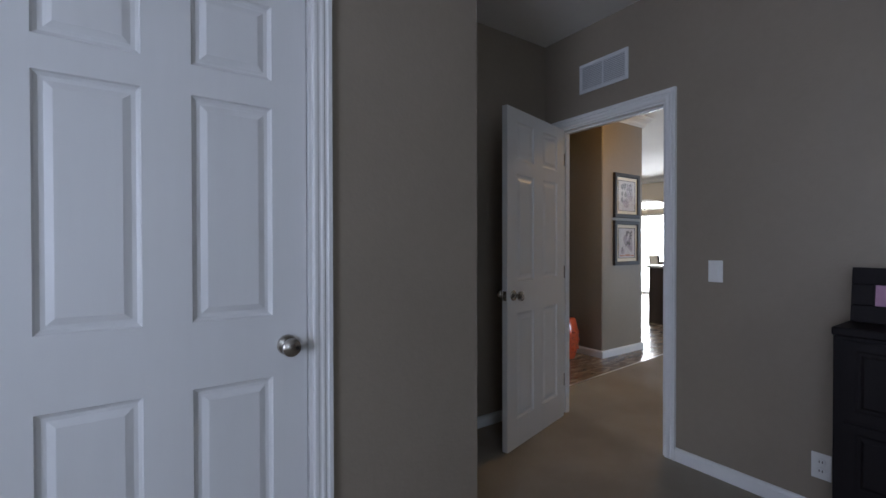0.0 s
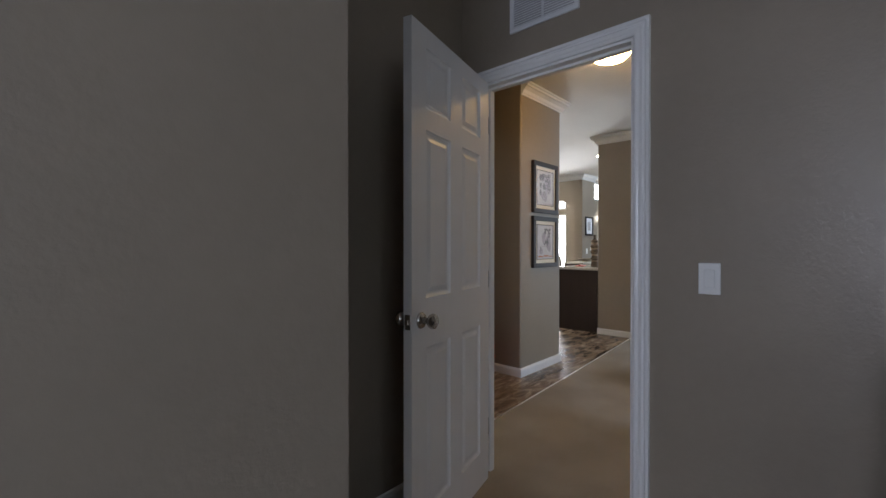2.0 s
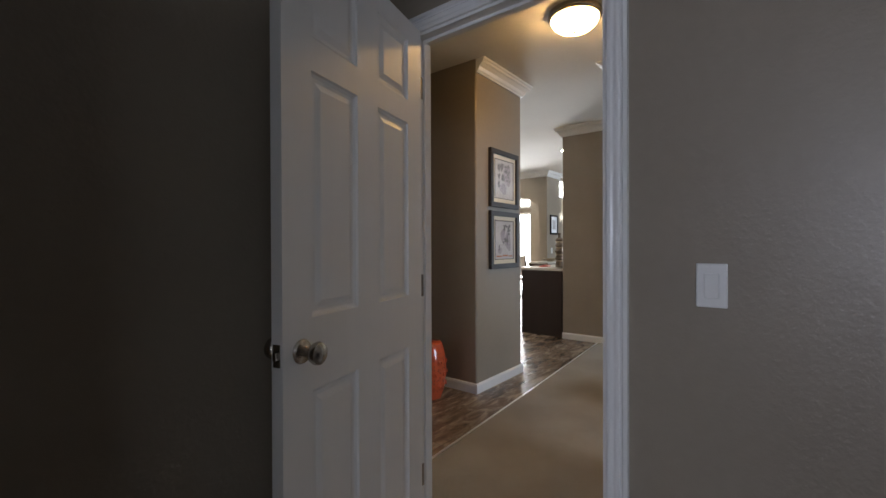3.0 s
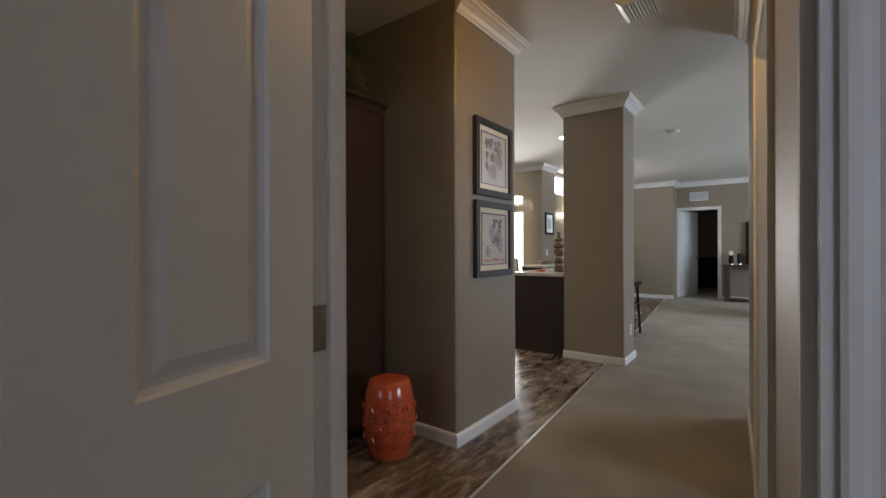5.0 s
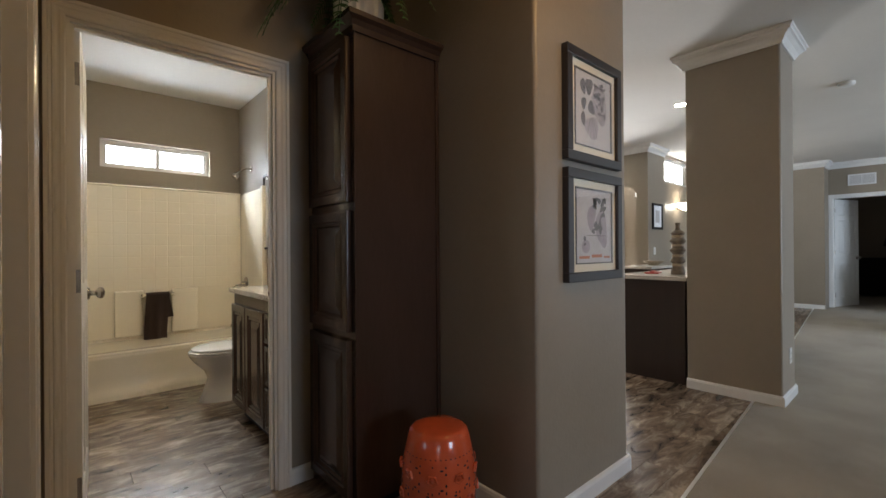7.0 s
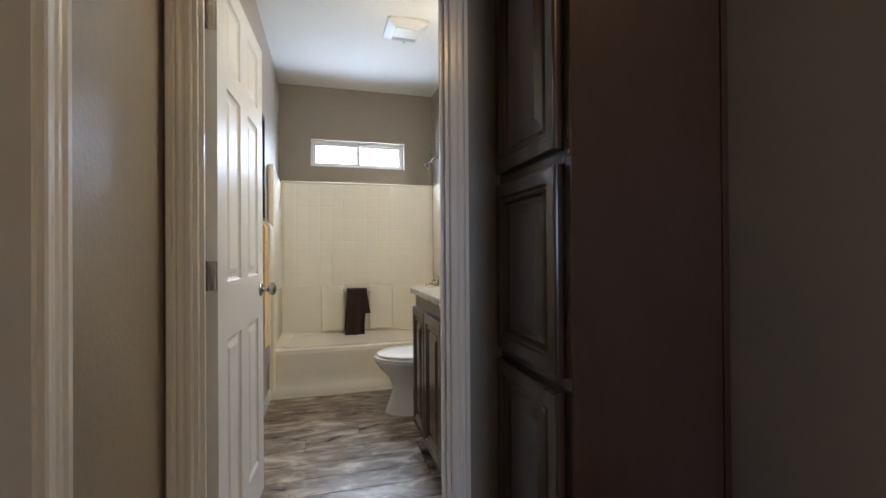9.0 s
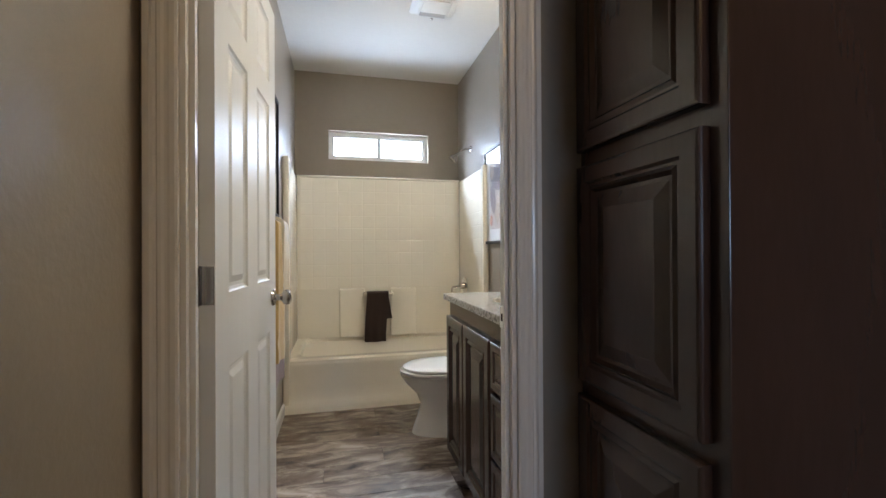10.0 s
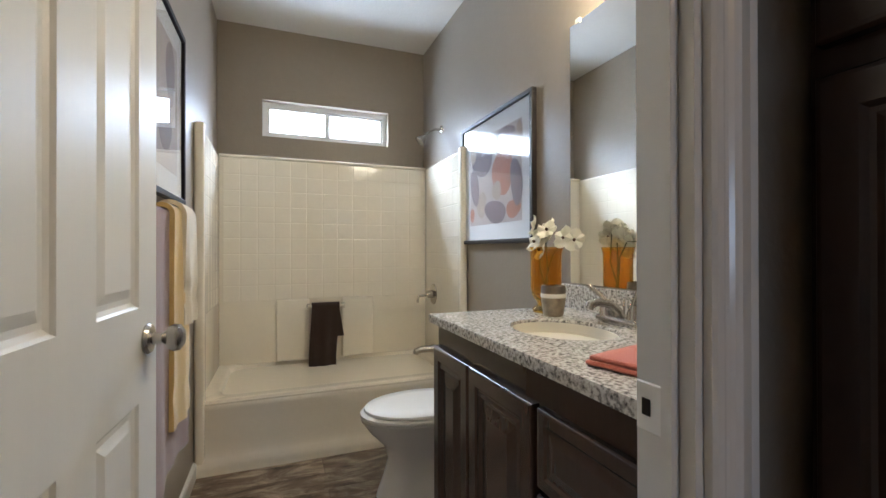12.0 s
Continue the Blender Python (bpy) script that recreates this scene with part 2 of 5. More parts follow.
def tube(points, radii, n=10):
    pts = [Vector(p) for p in points]
    if not isinstance(radii, (list, tuple)):
        radii = [radii] * len(pts)
    rings = []
    side = None
    for i, p in enumerate(pts):
        d = (pts[min(i + 1, len(pts) - 1)] - pts[max(i - 1, 0)]).normalized()
        if side is None:
            side = d.orthogonal().normalized()
        side = (side - d * side.dot(d)).normalized()
        up = d.cross(side)
        rings.append([p + (side * math.cos(2 * math.pi * k / n) + up * math.sin(2 * math.pi * k / n)) * radii[i] for k in range(n)])
    return loft(rings)


def merge(*bms):
    out = bms[0]
    for b in bms[1:]:
        me = bpy.data.meshes.new("tmp")
        b.to_mesh(me)
        out.from_mesh(me)
        bpy.data.meshes.remove(me)
        b.free()
    return out


def shift(bm, m):
    bmesh.ops.transform(bm, matrix=m, verts=bm.verts[:])
    return bm


def mesh_of(name, bm, material, smooth=False):
    bmesh.ops.recalc_face_normals(bm, faces=bm.faces[:])
    me = bpy.data.meshes.new(name)
    bm.to_mesh(me)
    bm.free()
    me.materials.append(material)
    if smooth:
        me.polygons.foreach_set("use_smooth", [True] * len(me.polygons))
        me.set_sharp_from_angle(angle=radians(38))
    return me


def part(name, bm, material, parent, label="", smooth=False):
    ob = new(name, mesh_of(name, bm, material, smooth))
    ob.parent = parent
    return tagged(ob, label)


def thing(name, label, category, m=None, group="", kind=""):
    ob = new(name)
    ob.empty_display_size = 0.1
    if m is not None:
        ob.matrix_world = m
    return tagged(ob, label, category, group, kind)


def solid(name, bm, material, label, category, m=None, group="", kind="", smooth=False):
    ob = new(name, mesh_of(name, bm, material, smooth))
    if m is not None:
        ob.matrix_world = m
    return tagged(ob, label, category, group, kind)


def structure(name, bm, material, label, category):
    return solid(name, bm, material, label, category, kind="structure")


def rounded(cx, cy, w, d, r, z, n=6):
    pts = []
    for sx, sy, a0 in ((1, 1, 0), (-1, 1, 90), (-1, -1, 180), (1, -1, 270)):
        for k in range(n + 1):
            a = radians(a0 + 90 * k / n)
            pts.append((cx + sx * (w / 2 - r) + r * math.cos(a), cy + sy * (d / 2 - r) + r * math.sin(a), z))
    return pts


def ellipse(cx, cy, rx, ry, z, n=32, egg=0.0):
    return [(cx + rx * math.cos(2 * math.pi * i / n) * (1 + egg * math.cos(2 * math.pi * i / n)), cy + ry * math.sin(2 * math.pi * i / n), z) for i in range(n)]


def panel_slab(w, h, t, panels, rings, both=True):
    """A slab, 0..w by 0..h, front at y=0, with moulded panels (x0, x1, z0, z1); rings of (inset, depth)."""
    bm = bmesh.new()
    xs = sorted({0, w, *[v for p in panels for v in p[:2]]})
    zs = sorted({0, h, *[v for p in panels for v in p[2:]]})
    for y, s in ((0, 1), (t, -1)):
        for x0, x1 in zip(xs, xs[1:]):
            for z0, z1 in zip(zs, zs[1:]):
                mx, mz = (x0 + x1) / 2, (z0 + z1) / 2
                if (both or s > 0) and any(p[0] < mx < p[1] and p[2] < mz < p[3] for p in panels):
                    continue
                q = [bm.verts.new(p) for p in ((x0, y, z0), (x1, y, z0), (x1, y, z1), (x0, y, z1))]
                bm.faces.new(q if s > 0 else q[::-1])
        if not both and s < 0:
            continue
        for x0, x1, z0, z1 in panels:
            last = None
            for inset, depth in [(0, 0)] + list(rings):
                q = [bm.verts.new(p) for p in ((x0 + inset, y + s * depth, z0 + inset), (x1 - inset, y + s * depth, z0 + inset), (x1 - inset, y + s * depth, z1 - inset), (x0 + inset, y + s * depth, z1 - inset))]
                if last:
                    for i in range(4):
                        f = (last[i], last[(i + 1) % 4], q[(i + 1) % 4], q[i])
                        bm.faces.new(f if s > 0 else f[::-1])
                last = q
            bm.faces.new(last if s > 0 else last[::-1])
    for a, b in (((0, 0), (w, 0)), ((w, 0), (w, h)), ((w, h), (0, h)), ((0, h), (0, 0))):
        q = [bm.verts.new(p) for p in ((a[0], 0, a[1]), (a[0], t, a[1]), (b[0], t, b[1]), (b[0], 0, b[1]))]
        bm.faces.new(q)
    bmesh.ops.remove_doubles(bm, verts=bm.verts[:], dist=0.0002)
    return bm


def raised_front(w, h, t, edge, rings):
    """A cabinet front with rounded outer edges and a moulded panel; front at y=0, back at y=t."""
    r = 0.008
    seq = [(0.001, -0.004), (0.003, -0.0068), (r, -r), (edge, -r)] + [(edge + a, b - r) for a, b in rings]
    return shift(panel_slab(w, h, t - r, [(0, w, 0, h)], seq, False), Matrix.Translation((0, r, 0)))


# ---- structure builders ----
def wall(name, axis, c0, c1, a0, a1, z0, z1, holes=(), material=None, label="taupe painted plaster wall", bull=0.0):
    """A wall of thickness c0..c1 along the other axis a0..a1, with holes (b0, b1, zlow, zhigh) through it."""
    bm = bmesh.new()
    ass = sorted({a0, a1, *[v for h in holes for v in h[:2]]})
    for u, v in zip(ass, ass[1:]):
        spans = [(z0, z1)]
        for h in holes:
            if h[0] <= u and v <= h[1]:
                spans = [s for lo, hi in spans for s in ((lo, min(hi, h[2])), (max(lo, h[3]), hi)) if s[1] - s[0] > 1e-6]
        for lo, hi in spans:
            box(bm, *((c0, c1, u, v) if axis == "x" else (u, v, c0, c1)), lo, hi)
    bmesh.ops.remove_doubles(bm, verts=bm.verts[:], dist=0.0005)
    bm.verts.index_update()
    dup = {}
    for f in bm.faces:
        dup.setdefault(tuple(sorted(v.index for v in f.verts)), []).append(f)
    kill = [f for fs in dup.values() if len(fs) > 1 for f in fs]
    bmesh.ops.delete(bm, geom=kill, context="FACES_ONLY")
    if bull:
        bmesh.ops.bevel(bm, geom=[e for e in bm.edges if abs(e.verts[0].co.z - e.verts[1].co.z) > 1], offset=bull, segments=4, affect="EDGES", profile=0.5)
    return structure(name, bm, material or WALL, label, "wall")


def run(profile, p0, p1, out, m0=0, m1=0):
    """A moulding: profile of (distance from the wall, height) from p0 to p1; out: the wall's outward side; m0, m1: 1 mitres the end round an outer corner, -1 into an inner one."""
    o, d = Vector((out[0], out[1], 0)), (Vector(p1) - Vector(p0)).normalized()
    return loft([[Vector(p) + o * a + d * (a * k) + Vector((0, 0, h)) for a, h in profile] for p, k in ((p0, -m0), (p1, m1))])


BASE = [(0, 0), (0.014, 0), (0.014, 0.062), (0.009, 0.075), (0, 0.080)]
CROWN = [(0, 0), (0.012, 0), (0.014, 0.012), (0.024, 0.022), (0.034, 0.045), (0.058, 0.066), (0.070, 0.072), (0.072, 0.090), (0.082, 0.096), (0.084, 0.108), (0, 0.108)]
CASING = [(0, 0.0), (0.011, 0.0), (0.014, 0.005), (0.014, 0.014), (0.0125, 0.019), (0.0125, 0.024), (0.015, 0.030), (0.015, 0.036), (0.011, 0.040), (0.012, 0.046), (0.018, 0.050), (0.018, 0.062), (0, 0.062)]


def baseboard(p0, p1, out, base=0.0):
    return structure("baseboard", run(BASE, (*p0, base), (*p1, base), out), TRIM, "white painted baseboard along the wall", "baseboard")


def crown(p0, p1, out, z, m0=0, m1=0):
    return structure("trim", run(CROWN, (*p0, z), (*p1, z), out, m0, m1), TRIM, "white crown moulding under the ceiling", "crown moulding")


def casing_bm(b0, b1, top):
    """Casing round an opening b0..b1 in the plane y=0, facing -y."""
    sides = []
    for b, s in ((b0, -1), (b1, 1)):
        rings = []
        for z_in, k in ((0.0, 0), (top, 1)):
            rings.append([(b + s * a, -d, z_in + (a * k)) for d, a in CASING])
        sides.append(loft(rings))
    rings = [[(b + s * a, -d, top + a) for d, a in CASING] for b, s in ((b0, -1), (b1, 1))]
    sides.append(loft(rings))
    return merge(*sides)


def opening(name, b0, b1, top, depth, m, label):
    """Jamb, stops and casing on both sides; plane y=0 is the front face of the wall and y=depth its back."""
    t = thing(name, label, "door frame", m, kind="structure")
    part("casing", casing_bm(b0, b1, top), TRIM, t)
    part("casing", shift(casing_bm(b0, b1, top), Matrix.Translation((0, depth, 0)) @ Matrix.Diagonal((1, -1, 1, 1))), TRIM, t)
    j = 0.012
    part("jamb", boxes((b0 - 0.001, b0 + j, -0.001, depth + 0.001, 0, top), (b1 - j, b1 + 0.001, -0.001, depth + 0.001, 0, top), (b0 + j, b1 - j, -0.001, depth + 0.001, top - j, top + 0.001)), TRIM, t)
    return t


def stops(t, b0, b1, top, y0, y1):
    part("door_stop", boxes((b0 + 0.012, b0 + 0.024, y0, y1, 0, top - 0.012), (b1 - 0.024, b1 - 0.012, y0, y1, 0, top - 0.012), (b0 + 0.024, b1 - 0.024, y0, y1, top - 0.024, top - 0.012)), TRIM, t)


DOOR_RINGS = ((0.004, 0.006), (0.012, 0.010), (0.022, 0.010), (0.040, 0.0035))


def knob_bm():
    prof = [(0.030, 0.0), (0.032, 0.004), (0.028, 0.010), (0.013, 0.014), (0.011, 0.028), (0.014, 0.034), (0.025, 0.042), (0.029, 0.052), (0.027, 0.062), (0.017, 0.069), (0.004, 0.071)]
    return lathe(prof, 24)


def hinge_bm(z):
    b = boxes((-0.001, 0.030, -0.004, 0.033, z - 0.045, z + 0.045), bevel=0.001, seg=1)
    return merge(b, shift(lathe([(0.006, z - 0.046), (0.006, z + 0.046)], 10), Matrix.Translation((-0.003, -0.005, 0))))


def six_panel_door(name, w, m, label, knob=0.915, latch=True, pin=0.0):
    """Leaf 0..w, front at y=0, hinge edge at x=0."""
    d = thing(name, label, "door", m, kind="structure")
    a, mid = 0.104, 0.115
    pw = (w - 2 * a - mid) / 2
    panels = [(x, x + pw, z0, z1) for x in (a, a + pw + mid) for z0, z1 in ((0.17, 0.805), (0.995, 1.637), (1.722, 1.950))]
    leaf = part("leaf", panel_slab(w, 2.025, 0.035, panels, DOOR_RINGS), DOOR, d)
    if knob:
        for y, turn in ((0, 90), (0.035, -90)):
            part("knob", shift(knob_bm(), Matrix.Translation((w - 0.062, y, knob)) @ pose(0, 0, 0, turn)), NICKEL, leaf, "round satin nickel knob", True)
    if latch:
        part("latch_plate", boxes((w, w + 0.002, 0.006, 0.029, 0.887, 0.943), (w, w + 0.010, 0.012, 0.023, 0.905, 0.925), bevel=0.001, seg=1), NICKEL, leaf)
    for z in (0.22, 1.02, 1.82):
        part("hinge", merge(boxes((-0.0025, 0, 0.002, 0.033, z - 0.045, z + 0.045), bevel=0.0008, seg=1), shift(lathe([(0.0065, z - 0.046), (0.0065, z + 0.046)], 12), Matrix.Translation((-0.005, pin, 0)))), NICKEL, leaf, "satin nickel butt hinge")
    return d


# ---- floor, ground and ceiling ----
structure("ground", boxes((-400, 400, -400, 400, -0.6, -0.5)), GRASS, "dry grassy ground outside the house", "ground")
structure("floor", boxes((-3.3, 17.2, -3.5, 7.0, -0.5, -0.010)), SUBFLOOR, "grey subfloor under carpet and planks", "floor")
EDGE = [(2.70, 2.155), (4.80, 2.285), (6.50, 2.40), (9.33, 2.63), (13.52, 2.98)]
bm = bmesh.new()


def slab(bm, pts, z0, z1):
    lo = [bm.verts.new((x, y, z0)) for x, y in pts]
    hi = [bm.verts.new((x, y, z1)) for x, y in pts]
    bm.faces.new(lo[::-1])
    bm.faces.new(hi)
    for i in range(len(pts)):
        k = (i + 1) % len(pts)
        bm.faces.new((lo[i], lo[k], hi[k], hi[i]))


slab(bm, [(2.70, -3.3), (13.52, -3.3)] + EDGE[::-1], -0.009, 0.007)
slab(bm, [(-3.0, -3.3), (2.6995, -3.3), (2.6995, 1.99), (-3.0, 1.99)], -0.009, 0.007)
slab(bm, [(13.525, -3.3), (16.9, -3.3), (16.9, 4.2), (13.525, 4.2)], -0.009, 0.007)
structure("carpet", bm, CARPET, "beige cut-pile carpet with soft tracks", "carpet")
bm = bmesh.new()
for (xa, ya), (xb, yb) in zip(EDGE, EDGE[1:]):
    d = Vector((xb - xa, yb - ya, 0)).normalized()
    n = Vector((-d.y, d.x, 0))
    A, B = Vector((xa, ya, 0)), Vector((xb, yb, 0))
    slab(bm, [(p.x, p.y) for p in (A - n * 0.004, B - n * 0.004, B + n * 0.012, A + n * 0.012)], -0.002, 0.0085)
structure("trim", bm, ALU, "thin metal strip between carpet and planks", "floor strip")
bm = bmesh.new()
prof = [(-3.3, 2.70), (7.0, 2.70), (13.6, 2.70), (17.2, 2.70)]
lo = [[bm.verts.new((x, y, z)) for y in (-3.5, 7.0)] for x, z in prof]
hi = [[bm.verts.new((x, y, 3.1)) for y in (-3.5, 7.0)] for x, z in prof]
for i in range(3):
    bm.faces.new((lo[i][0], lo[i][1], lo[i + 1][1], lo[i + 1][0]))
    bm.faces.new((hi[i][0], hi[i + 1][0], hi[i + 1][1], hi[i][1]))
    for k in (0, 1):
        bm.faces.new((lo[i][k], lo[i + 1][k], hi[i + 1][k], hi[i][k]))
for i in (0, 3):
    bm.faces.new((lo[i][0], lo[i][1], hi[i][1], hi[i][0]))
structure("ceiling", bm, CEIL, "white textured ceiling", "ceiling")

# ---- walls ----
Z1, ZL = 2.70, 2.70
SL = 0.0539  # the hall's south wall leans this much along its length
wall("wall_bedroom_door", "x", 2.575, 2.662, -3.3, 3.61, 0, Z1, [(1.062, 1.828, 0, 2.05), (2.31, 3.072, 0, 2.05)])
wall("wall_closet", "y", 1.14, 1.25, -3.0, 1.25, 0, Z1, [(-0.218, 0.566, 0, 2.05)])
wall("wall_closet_side", "x", 1.15, 1.25, 1.25, 1.97, 0, Z1)
wall("wall_alcove", "y", 1.97, 2.08, -3.0, 2.575, 0, Z1)
wall("wall_bedroom_south", "y", -3.15, -3.0, -3.0, 2.575, 0, Z1, [(-2.05, -0.35, 0.8, 2.1)])
# both openings are out of view, added for the lamps set in them
wall("wall_bedroom_west", "x", -3.12, -3.0, -3.15, 3.61, 0, Z1, [(-1.9, -0.3, 0.8, 2.1), (2.2, 3.4, 0.85, 2.05)])
wall("wall_spare_room", "y", 3.50, 3.61, -3.0, 2.575, 0, Z1)
wall("wall_bathroom_door", "y", 3.61, 3.686, 2.56, 4.14, 0, Z1, [(2.735, 3.486, 0, 2.0)])
wall("wall_bathroom_west", "x", 2.56, 2.675, 3.72, 6.70, 0, Z1)
wall("wall_bathroom_east", "x", 4.16, 4.27, 3.72, 6.70, 0, Z1)
wall("wall_bathroom_north", "y", 6.55, 6.70, 2.675, 4.16, 0, Z1, [(2.96, 3.867, 1.932, 2.193)])
wall("wall_column", "x", 4.143, 4.903, 2.58, 3.72, 0, Z1, bull=0.016)
wall("wall_pillar", "x", 6.55, 6.98, 2.235, 2.86, 0, Z1, label="taupe square pillar with crown moulding", bull=0.016)
wall("wall_kitchen_west", "x", 4.79, 4.90, 3.72, 7.0, 0, Z1)
wall("wall_kitchen_north", "y", 6.85, 7.0, 4.90, 10.45, 0, ZL)
# the stub wall with the arch
bm = bmesh.new()
ya, yb, spring, n = 4.49, 6.3, 1.95, 16
pts = [(4.32, 0), (ya, 0)] + [((ya + yb) / 2 - (yb - ya) / 2 * math.cos(math.pi * i / n), spring + 0.30 * math.sin(math.pi * i / n)) for i in range(n + 1)] + [(yb, 0), (6.85, 0), (6.85, ZL), (4.32, ZL)]
a = [bm.verts.new((9.28, y, z)) for y, z in pts]
b = [bm.verts.new((9.40, y, z)) for y, z in pts]
bm.faces.new(a)
bm.faces.new(b[::-1])
for i in range(len(pts)):
    k = (i + 1) % len(pts)
    bm.faces.new((a[i], b[i], b[k], a[k]))
structure("wall_arch", bm, WALL, "taupe wall with a wide arched opening", "wall")
wall("wall_stub", "y", 4.32, 4.44, 9.40, 9.90, 0, ZL)
# the hole is added, to show a bright ceiling zone as an opening
wall("wall_dining_south", "y", 4.44, 4.55, 9.40, 13.12, 0, ZL, [(10.0, 11.5, 2.24, 2.66)])
wall("wall_dining_east", "x", 10.30, 10.40, 4.55, 6.85, 0, ZL, [(5.18, 6.80, 0, 1.98), (5.18, 6.80, 2.08, 2.34)])
wall("wall_far_left", "x", 13.05, 13.50, 2.78, 4.55, 0, ZL)
wall("wall_far", "x", 13.50, 13.61, -3.3, 2.78, 0, ZL, [(1.95, 2.715, 0, 2.05)])
wall("wall_living_south", "y", -3.45, -3.30, 2.60, 17.0, 0, ZL, [(3.3, 4.9, 0.8, 2.1), (8.1, 11.1, 0.7, 2.2)])
# opening beyond the door's view, added for the far room lamp
wall("wall_far_room_end", "x", 16.8, 16.95, -3.3, 4.3, 0, ZL, [(-2.4, -1.0, 0.85, 2.05)])
wall("wall_far_room_north", "y", 4.2, 4.35, 13.61, 16.8, 0, ZL)
south = thing("wall_hall_south", "taupe painted hall wall with a doorway", "wall", pose(2.71, 1.04, 0, 0, 0, math.degrees(math.atan(SL))), kind="structure")
bm = bmesh.new()
for x0, x1, z0 in ((0.0, 0.99, 0), (0.99, 1.75, 2.05), (1.75, 2.975, 0)):
    box(bm, x0, x1, -0.11, 0, z0, Z1)
part("plaster", bm, WALL, south)
wall("wall_side_room_end", "x", 5.56, 5.66, -3.3, 1.05, 0, Z1)

# doorways
bedway = opening("doorway_1", 1.062, 1.828, 2.05, 0.087, Matrix(((0, 1, 0, 2.575), (-1, 0, 0, 0), (0, 0, 1, 0), (0, 0, 0, 1))) @ Matrix.Diagonal((-1, 1, 1, 1)), "white casing round the bedroom doorway")
spareway = opening("doorway_2", 2.31, 3.072, 2.05, 0.087, Matrix(((0, 1, 0, 2.575), (-1, 0, 0, 0), (0, 0, 1, 0), (0, 0, 0, 1))) @ Matrix.Diagonal((-1, 1, 1, 1)), "white casing round the spare room doorway")
bathway = opening("doorway_3", 2.735, 3.486, 2.0, 0.076, pose(0, 3.61, 0), "white casing round the bathroom doorway")
stops(bathway, 2.735, 3.486, 2.0, 0.018, 0.032)
stops(bedway, 1.062, 1.828, 2.05, 0.038, 0.070)
opening("doorway_4", -0.218, 0.566, 2.05, 0.11, pose(0, 1.14, 0), "white casing round the closet door")
opening("doorway_5", 1.95, 2.715, 2.05, 0.11, Matrix(((0, 1, 0, 13.50), (-1, 0, 0, 0), (0, 0, 1, 0), (0, 0, 0, 1))) @ Matrix.Diagonal((-1, 1, 1, 1)), "white casing round the far bedroom doorway")
opening("doorway_6", 0.99, 1.75, 2.05, 0.11, south.matrix_world @ Matrix.Diagonal((1, -1, 1, 1)), "white casing round the side room doorway")
part("strike_plate", boxes((3.4705, 3.4745, 0.024, 0.0755, 0.906, 0.964), bevel=0.0015, seg=1), ALU, bathway, "satin nickel strike plate")
part("strike_hole", boxes((3.4698, 3.472, 0.054, 0.066, 0.925, 0.945)), HOLE_SHADE, bathway)
part("strike_plate", boxes((3.0565, 3.061, 0.012, 0.044, 0.895, 0.950), bevel=0.001, seg=1), ALU, spareway, "satin nickel strike plate")
part("strike_hole", boxes((3.0555, 3.058, 0.018, 0.034, 0.911, 0.934)), HOLE_SHADE, spareway)

# doors
six_panel_door("door_1", 0.735, pose(2.548, 1.772, 0.012, 0, 0, 180 + 14.5) @ Matrix.Diagonal((1, -1, 1, 1)), "white six-panel bedroom door standing open", pin=0.035)
six_panel_door("door_2", 0.755, pose(-0.205, 1.152, 0.012), "white six-panel closet door, closed", 0.90)
six_panel_door("door_3", 0.690, pose(2.776, 3.710, 0.012, 0, 0, 87.0), "white six-panel bathroom door standing open", 0.925, pin=0.035)
six_panel_door("door_4", 0.735, pose(13.60, 2.70, 0.012, 0, 0, -21) @ Matrix.Diagonal((1, 1, 1, 1)), "white six-panel door standing open into a dark room")
six_panel_door("door_5", 0.73, south.matrix_world @ pose(1.738, -0.112, 0.012, 0, 0, -90), "white six-panel door opened into a side room")
for z in (0.25, 1.03, 1.84):
    part("hinge", boxes((1.735, 1.7385, -0.108, -0.07, z - 0.045, z + 0.045), bevel=0.001, seg=1), NICKEL, south)
    part("hinge", boxes((2.7465, 2.7495, 0.042, 0.075, z - 0.045, z + 0.045), bevel=0.001, seg=1), NICKEL, bathway)
    part("hinge", boxes((1.8125, 1.8165, 0.001, 0.034, z - 0.045, z + 0.045), bevel=0.001, seg=1), NICKEL, bedway)

